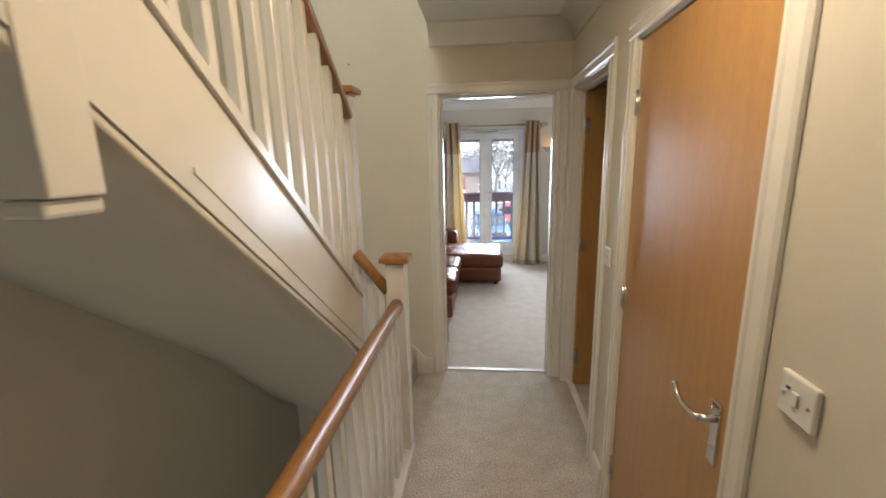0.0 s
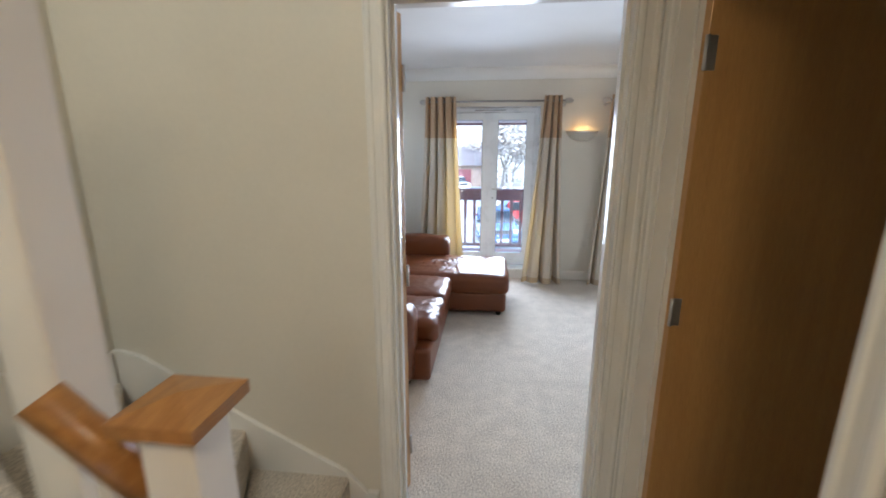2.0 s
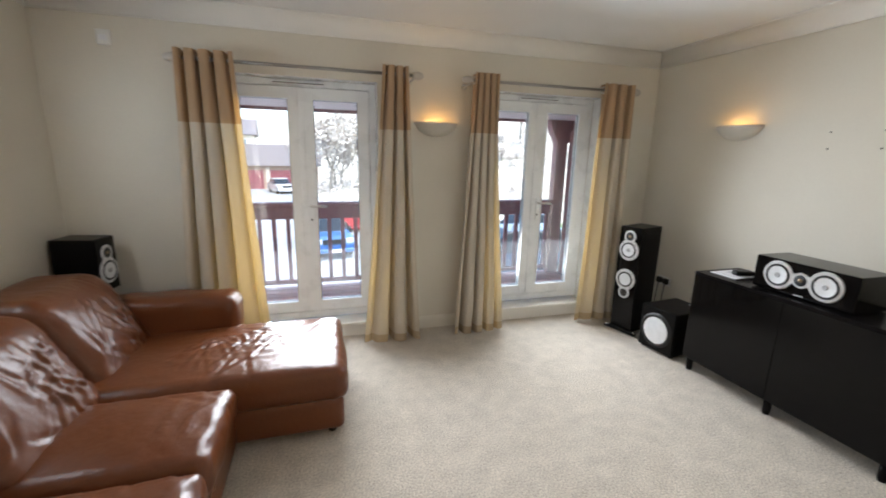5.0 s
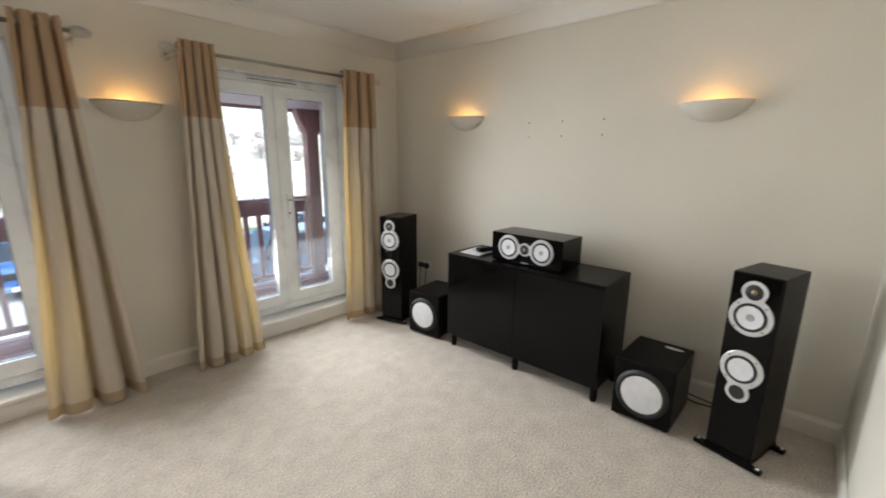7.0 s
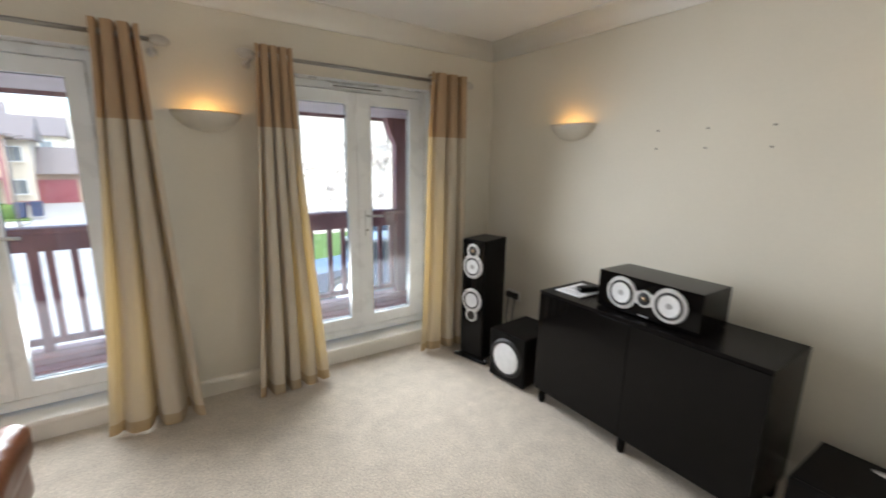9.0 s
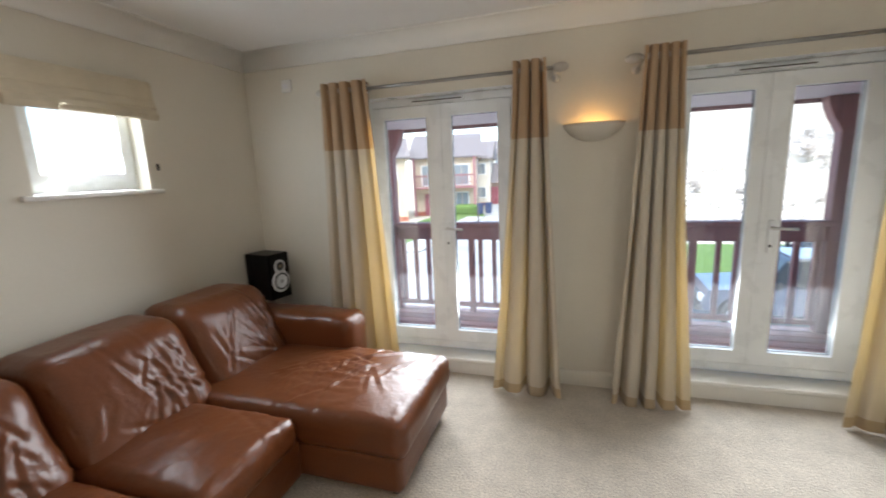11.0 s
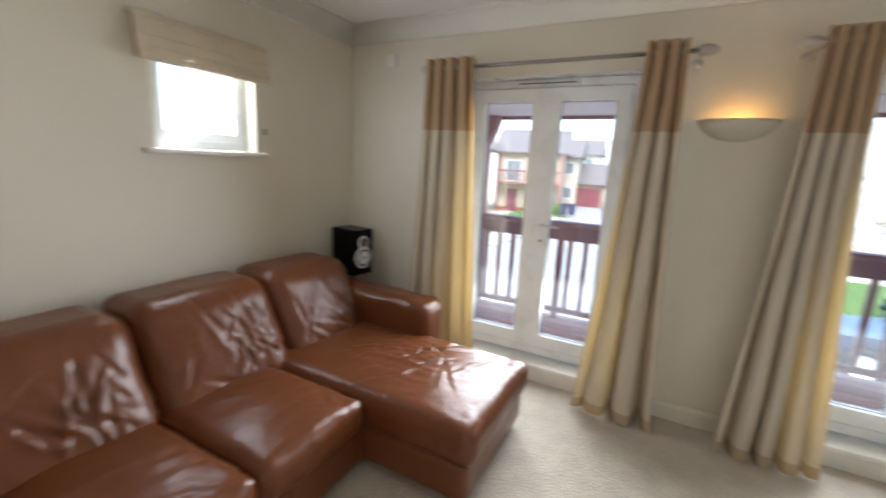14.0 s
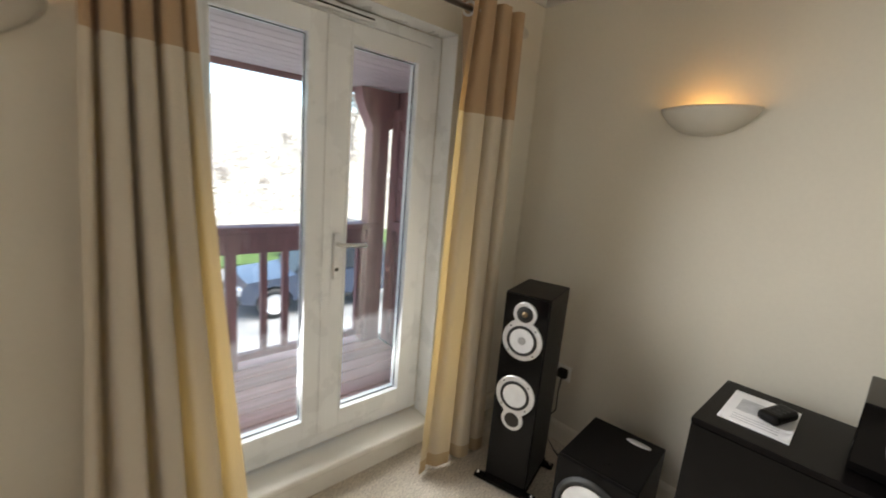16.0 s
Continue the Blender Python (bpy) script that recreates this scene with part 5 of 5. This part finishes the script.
# ---- outside ----
G = -2.7
gb = bmesh.new()
n = 40
gv = [[None] * (n + 1) for _ in range(n + 1)]
for i in range(n + 1):
    for j in range(n + 1):
        x, y = -260 + 520 * i / n, -60 + 460 * (j / n) ** 1.5
        # level by the houses, a steep wooded bank to one side, hills behind
        right = max(0.0, min(1.0, (x - 4 - 0.18 * max(0, 32 - y)) / 26)) * max(0.0, min(1.0, (y - 26) / 26))
        far = max(0.0, min(1.0, (y - 75) / 130))
        h = right * 7.5 + far * 19 + far * 5 * noise.noise((x * 0.02, y * 0.015, 1.0)) + right * 1.4 * noise.noise((x * 0.07, y * 0.07, 4.0))
        gv[i][j] = gb.verts.new((x, y, G - 0.06 + max(0, h)))
for i in range(n):
    for j in range(n):
        f = gb.faces.new((gv[i][j], gv[i + 1][j], gv[i + 1][j + 1], gv[i][j + 1]))
        f.smooth = True
solid("ground", gb, M["bank"], "rough ground rising to a wooded bank and hills", "ground", "structure")


def slab(name, outline, z, material, label, cat):
    return solid(name, prism(bmesh.new(), outline, "z", G - 0.3, z), material, label, cat, "structure")


slab("road", [(-40, 7.5), (40, 7.5), (40, 19.5), (4.5, 20.5), (2.6, 25), (1.5, 60), (-10, 60), (-6.2, 40), (-6.5, 24), (-40, 19)], G, M["tarmac"], "pale grey tarmac road between the houses", "road")
slab("pavement_1", [(-40, 19), (-6.5, 24), (-6.2, 40), (-7.8, 40.2), (-8.2, 25.2), (-40, 20.6)], G + 0.1, M["paving"], "concrete pavement along the road", "pavement")
slab("lawn_1", [(-40, 20.6), (-8.2, 25.2), (-7.8, 40.2), (-11, 40.2), (-12, 27), (-40, 24)], G + 0.12, M["grass"], "strip of mown lawn by the houses", "lawn")
slab("lawn_2", [(40, 19.7), (4.7, 20.6), (2.8, 25.2), (2.0, 46), (12, 50), (40, 40)], G + 0.1, M["grass"], "mown lawn under the bank", "lawn")
slab("lawn_3", [(-6.3, 40.5), (-10, 56), (-14, 56), (-11, 40.5)], G + 0.12, M["grass"], "lawn beside the garages", "lawn")


def opening(parent, x, y, z, w, h, sill=True):
    """A window in a wall that faces -y."""
    win = part("window", frame_of(bmesh.new(), x - w / 2, x + w / 2, z, z + h, y - 0.06, y + 0.04, 0.07, bevel=0.0), M["upvc"], parent)
    for k in range(2):
        x0 = x - w / 2 + 0.07 + k * (w - 0.14) / 2
        part("pane", blk(x0 + 0.03, x0 + (w - 0.14) / 2 - 0.03, y - 0.02, y + 0.0, z + 0.07, z + h - 0.07), M["far_glass"], win)
    if sill:
        part("sill", blk(x - w / 2 - 0.05, x + w / 2 + 0.05, y - 0.12, y - 0.061, z - 0.08, z - 0.001), M["render"], win)


def house(m, w, d, storeys, wallmat, label, balconies=(), gable=True, name="house"):
    """A town house: local x along its front, the front faces -y."""
    root = thing(name, label, "house", m)
    h = 2.75 * storeys
    part("wall", blk(-w / 2, w / 2, 0, d, -0.3, h), wallmat, root)
    part("base_course", blk(-w / 2 - 0.03, w / 2 + 0.03, -0.03, d, -0.3, 0.35), M["red_brick"], root)
    bm = bmesh.new()
    if gable:
        prism(bm, [(-w / 2 - 0.4, h - 0.05), (w / 2 + 0.4, h - 0.05), (w / 2 + 0.4, h + 0.1), (0, h + w * 0.30), (-w / 2 - 0.4, h + 0.1)], "y", -0.4, d + 0.4)
    else:
        prism(bm, [(-0.5, h - 0.05), (d + 0.5, h - 0.05), (d + 0.5, h + 0.1), (d / 2, h + d * 0.28), (-0.5, h + 0.1)], "x", -w / 2 - 0.4, w / 2 + 0.4)
    part("roof", bm, M["roof"], root)
    if gable:
        part("gable", prism(bmesh.new(), [(-w / 2, h), (w / 2, h), (0, h + w * 0.27)], "y", -0.42, -0.405), wallmat, root)
    cols = max(2, round(w / 3.0))
    for s in range(storeys):
        for c in range(cols):
            x = -w / 2 + w * (c + 0.5) / cols
            if s == 0 and c == 0:
                dr = part("door", blk(x - 0.5, x + 0.5, -0.08, 0.0, 0, 2.1), M["garage_red"], root)
                continue
            if s in balconies:
                opening(root, x, 0.0, 2.75 * s + 0.08, 1.5, 2.0, False)
            else:
                opening(root, x, 0.0, 2.75 * s + 0.9, 1.3, 1.3)
        if s in balconies:
            b = part("balcony", blk(-w / 2 + 0.3, w / 2 - 0.3, -1.4, -0.04, 2.75 * s - 0.15, 2.75 * s), M["stain"], root)
            part("top_rail", blk(-w / 2 + 0.3, w / 2 - 0.3, -1.42, -1.30, 2.75 * s + 1.0, 2.75 * s + 1.16), M["stain"], b)
            for k in range(int((w - 0.6) / 0.28)):
                part("baluster", blk(-w / 2 + 0.32 + 0.28 * k, -w / 2 + 0.39 + 0.28 * k, -1.38, -1.34, 2.75 * s, 2.75 * s + 1.0), M["stain"], b)
            for x in (-w / 2 + 0.35, w / 2 - 0.35):
                part("balcony_prop", blk(x - 0.12, x + 0.12, -1.46, -1.22, 0, 2.75 * (s + 1)), M["stain"], b)
    return root


house(pose(-18.5, 29.5, G, 0, 0, 38), 10, 8, 3, M["render"], "cream rendered three-storey town house with pale walls")
house(pose(-15.4, 37.2, G, 0, 0, 24), 5.6, 7, 2, M["ochre"], "ochre rendered town house with a grey roof", (), False)
house(pose(-10.6, 43, G, 0, 0, 12), 6.4, 9, 2, M["ochre"], "ochre rendered town house with a timber balcony", (1,), False)
house(pose(-10.3, 53, G, 0, 0, 6), 4.4, 8, 2, M["render"], "cream rendered house past the balconies", (), False)
house(pose(-15, 72, G + 1, 0, 0, 5), 13, 9, 2, M["render"], "pale distant house below the hill", (), False)
gar = thing("garage_block", "low garage block with two dark red doors", "garage", pose(-4.6, 54.5, G, 0, 0, 0))
part("wall", blk(-5, 5, 0, 7, -0.2, 2.6), M["brick"], gar)
part("roof", prism(bmesh.new(), [(-0.5, 2.6), (7.5, 2.6), (3.5, 5.0)], "x", -5.4, 5.4), M["roof"], gar)
for x in (-2.3, 1.1):
    dd = part("door", blk(x - 1.35, x + 1.35, -0.08, -0.005, 0, 2.1), M["garage_red"], gar, "dark red up-and-over door")
    for k in range(5):
        part("rib", blk(x - 1.3, x + 1.3, -0.10, -0.081, 0.25 + 0.4 * k, 0.30 + 0.4 * k), M["garage_red"], dd)
    part("pier", blk(x - 1.75, x - 1.37, -0.12, -0.005, 0, 2.4), M["render"], gar)


def car(m, paint, label, suv=False):
    """A parked car: local y along it, its nose to -y."""
    root = thing("parked_car", label, "car", m, group="parked cars")
    hh, belt, wr = (1.82, 1.12, 0.40) if suv else (1.45, 0.92, 0.32)
    low = 0.42 if suv else 0.26
    side = [(-2.05, low + 0.05), (-2.12, 0.62), (-2.04, 0.86 if suv else 0.74), (-1.95, belt - 0.12), (-0.95, belt - 0.03), (-0.75, belt), (1.95, belt), (2.08, belt - 0.12), (2.12, 0.55), (2.05, low)]
    # the sill line climbs over both wheels
    for cy in (1.3, -1.3):
        side += [(cy + (wr + 0.07) * math.cos(a), max(low, wr + (wr + 0.07) * math.sin(a))) for a in [math.pi * k / 8 for k in range(9)]]
    bm = prism(bmesh.new(), side, "x", -0.86, 0.86)
    part("body", bm, paint, root)
    if suv:
        cab = [(-0.78, belt - 0.02), (-0.38, hh - 0.06), (-0.2, hh), (1.9, hh), (2.0, belt - 0.02)]
    else:
        cab = [(-0.80, belt - 0.02), (-0.12, hh - 0.08), (0.25, hh), (1.3, hh - 0.03), (1.95, belt - 0.02)]
    bm = prism(bmesh.new(), cab, "x", -0.74, 0.74)
    bmesh.ops.bevel(bm, geom=bm.edges[:], offset=0.05, segments=2, profile=0.5, affect="EDGES")
    part("windows", bm, M["car_glass"], root)
    part("roof", blk(-0.72, 0.72, -0.25 if suv else 0.1, 1.88 if suv else 1.3, hh - 0.05, hh + 0.02, bevel=0.02), paint, root)
    for s in (-1, 1):
        for y in (0.42, 1.2, 1.84) if suv else (0.45, 1.35):
            part("pillar", blk(s * 0.745 - 0.012, s * 0.745 + 0.012, y - 0.05, y + 0.05, belt - 0.01, hh - 0.03, bevel=0.004), paint, root)
        part("mirror", blk(s * 0.93 - 0.08, s * 0.93 + 0.08, -0.62, -0.50, belt - 0.02, belt + 0.16, bevel=0.03), M["rubber"], root)
        part("side_step", blk(s * 0.86 - 0.07, s * 0.86 + 0.07, -0.75, 0.75, low - 0.05, low + 0.03, bevel=0.01), M["rubber"] if suv else paint, root)
        for y in (-1.3, 1.3):
            wl = part("wheel", turned(bmesh.new(), [(0.0, 0.08), (wr * 0.6, 0.08), (wr * 0.66, 0.12), (wr * 0.94, 0.12), (wr, 0.07), (wr, -0.12)], pose(s * 0.76, y, wr, 0, 90 * s, 0), 26), M["rubber"], root)
            part("rim", turned(bmesh.new(), [(0.0, 0.11), (wr * 0.2, 0.105), (wr * 0.56, 0.085), (wr * 0.64, 0.115)], pose(s * 0.76, y, wr, 0, 90 * s, 0), 20), M["silver"], wl)
        part("headlight", blk(s * 0.62 - 0.15, s * 0.62 + 0.15, -2.13, -2.0, 0.66, 0.84, bevel=0.02), M["silver"], root)
        part("tail_light", blk(s * 0.76 - 0.07, s * 0.76 + 0.07, 2.04, 2.135, 0.72, 0.98, bevel=0.01), M["garage_red"], root)
    part("bumper", blk(-0.84, 0.84, -2.24, -2.08, low + 0.04, low + 0.20, bevel=0.03), M["rubber"] if suv else paint, root)
    part("bumper", blk(-0.84, 0.84, 2.08, 2.22, low + 0.04, low + 0.20, bevel=0.03), M["rubber"] if suv else paint, root)
    part("grille", blk(-0.45, 0.45, -2.15, -2.05, 0.64, 0.82, bevel=0.01), M["rubber"], root)
    part("number_plate", blk(-0.26, 0.26, -2.252, -2.241, low + 0.06, low + 0.17), M["paper"], root)
    return root


M["car_red"] = mat("red_car_paint", (0.42, 0.03, 0.03), 0.25, vary=0.03, scale=4, coat=0.8)
M["car_navy"] = mat("navy_car_paint", (0.035, 0.05, 0.085), 0.25, metal=0.3, vary=0.03, scale=4, coat=0.8)
car(pose(0.55, 22.0, G, 0, 0, 8), M["car_blue"], "blue hatchback parked nose towards the balcony")
car(pose(2.6, 26.6, G, 0, 0, 96), M["car_red"], "red hatchback parked sideways behind the blue one")
car(pose(6.45, 15.95, G, 0, 0, -93), M["car_navy"], "dark blue off-road car parked below the balcony", True)
car(pose(9.8, 21.5, G, 0, 0, -70), M["car_dark"], "dark saloon parked beside the lawn")
car(pose(-3.4, 50.0, G, 0, 0, 20), M["car_white"], "white car parked before the garages")
for x, y in ((-6.9, 41.6), (-6.2, 42.0)):
    wbin = thing("wheelie_bin", "dark blue wheeled bin by the road", "bin", pose(x, y, G + 0.1), group="wheeled bins")
    part("body", prism(bmesh.new(), [(-0.24, 0.1), (0.24, 0.1), (0.3, 1.0), (-0.3, 1.0)], "y", -0.3, 0.3), M["wheelie"], wbin)
    part("lid", blk(-0.32, 0.32, -0.34, 0.32, 1.001, 1.07, bevel=0.02), M["wheelie"], wbin)
solid("street_lamp", tube(bmesh.new(), [(-5.9, 36, G), (-5.9, 36, 2.3), (-5.7, 36, 2.5), (-5.1, 36, 2.55)], 0.06), M["roof"], "grey street lamp column by the road", "street lamp")


def tree(x, y, z, h, seed, leaves=500, label="bare spring tree with pale thin leaves on the bank", bush=False):
    rnd = random.Random(seed)
    root = thing("bush" if bush else "tree", label, "bush" if bush else "tree", pose(x, y, z), group="trees on the bank")
    wood_bm = bmesh.new()
    tips = []

    def limb(p, d, l, r, depth):
        q = p + d * l
        mid = p.lerp(q, 0.5) + Vector((rnd.uniform(-1, 1), rnd.uniform(-1, 1), 0)) * l * 0.06
        pts = [p, mid, q]
        n_ = 6
        rings = []
        for k, c in enumerate(pts):
            rr = r * (1 - 0.22 * k)
            rings.append([wood_bm.verts.new(c + Vector((math.cos(2 * math.pi * i / n_) * rr, math.sin(2 * math.pi * i / n_) * rr, 0))) for i in range(n_)])
        for a, b in zip(rings, rings[1:]):
            for i in range(n_):
                wood_bm.faces.new((a[i], a[(i + 1) % n_], b[(i + 1) % n_], b[i]))
        if depth == 0:
            tips.append(q)
            return
        for _ in range(rnd.choice((2, 3))):
            nd = (d + Vector((rnd.uniform(-0.8, 0.8), rnd.uniform(-0.8, 0.8), rnd.uniform(-0.1, 0.5)))).normalized()
            limb(q, nd, l * rnd.uniform(0.6, 0.85), r * 0.55, depth - 1)
            tips.append(q)
    limb(Vector((0, 0, -0.3)), Vector((0, 0, 1)), h * (0.12 if bush else 0.3), h * 0.022, 4)
    part("trunk", wood_bm, M["bark"], root)
    lb = bmesh.new()
    for _ in range(leaves):
        t = rnd.choice(tips) + Vector((rnd.gauss(0, 0.05), rnd.gauss(0, 0.05), rnd.gauss(0, 0.05))) * h
        u = Vector((rnd.uniform(-1, 1), rnd.uniform(-1, 1), rnd.uniform(-1, 1))).normalized() * h * 0.02
        w = u.orthogonal().normalized() * h * 0.013
        lb.faces.new([lb.verts.new(t - u), lb.verts.new(t + w), lb.verts.new(t + u), lb.verts.new(t - w)])
    part("crown", lb, M["leaf"], root)
    return root


rnd = random.Random(7)


def ground_z(x, y):
    right = max(0.0, min(1.0, (x - 4 - 0.18 * max(0, 32 - y)) / 26)) * max(0.0, min(1.0, (y - 26) / 26))
    far = max(0.0, min(1.0, (y - 75) / 130))
    return G - 0.1 + right * 7.5 + far * 19


for i in range(26):
    x, y = rnd.uniform(2, 34), rnd.uniform(33, 60)
    tree(x, y, ground_z(x, y), rnd.uniform(2.5, 5.5), 100 + i, 420, "scrubby pale bush on the bank", True)
for i in range(8):
    x, y = rnd.uniform(-2, 30), rnd.uniform(46, 72)
    tree(x, y, ground_z(x, y), rnd.uniform(7, 11), 200 + i, 1800)
scrub = bmesh.new()
for i in range(420):
    x, y = rnd.uniform(0, 45), rnd.uniform(30, 66)
    r_ = rnd.uniform(0.4, 1.3)
    for _ in range(34):
        c = Vector((x + rnd.gauss(0, r_ * 0.6), y + rnd.gauss(0, r_ * 0.6), ground_z(x, y) + abs(rnd.gauss(0, r_ * 0.55))))
        u = Vector((rnd.uniform(-1, 1), rnd.uniform(-1, 1), rnd.uniform(-0.6, 1))).normalized() * r_ * 0.2
        w = u.orthogonal().normalized() * r_ * 0.1
        scrub.faces.new([scrub.verts.new(c - u), scrub.verts.new(c + w), scrub.verts.new(c + u), scrub.verts.new(c - w)])
solid("scrub", scrub, M["leaf"], "thin pale scrub covering the steep bank", "scrub", "stuff")
solid("hedge", rounded((-9.6, 41.5, G), (-7.0, 43.5, G + 1.0), 0.3, 0.25), M["grass"], "low clipped green hedge by the bins", "hedge")
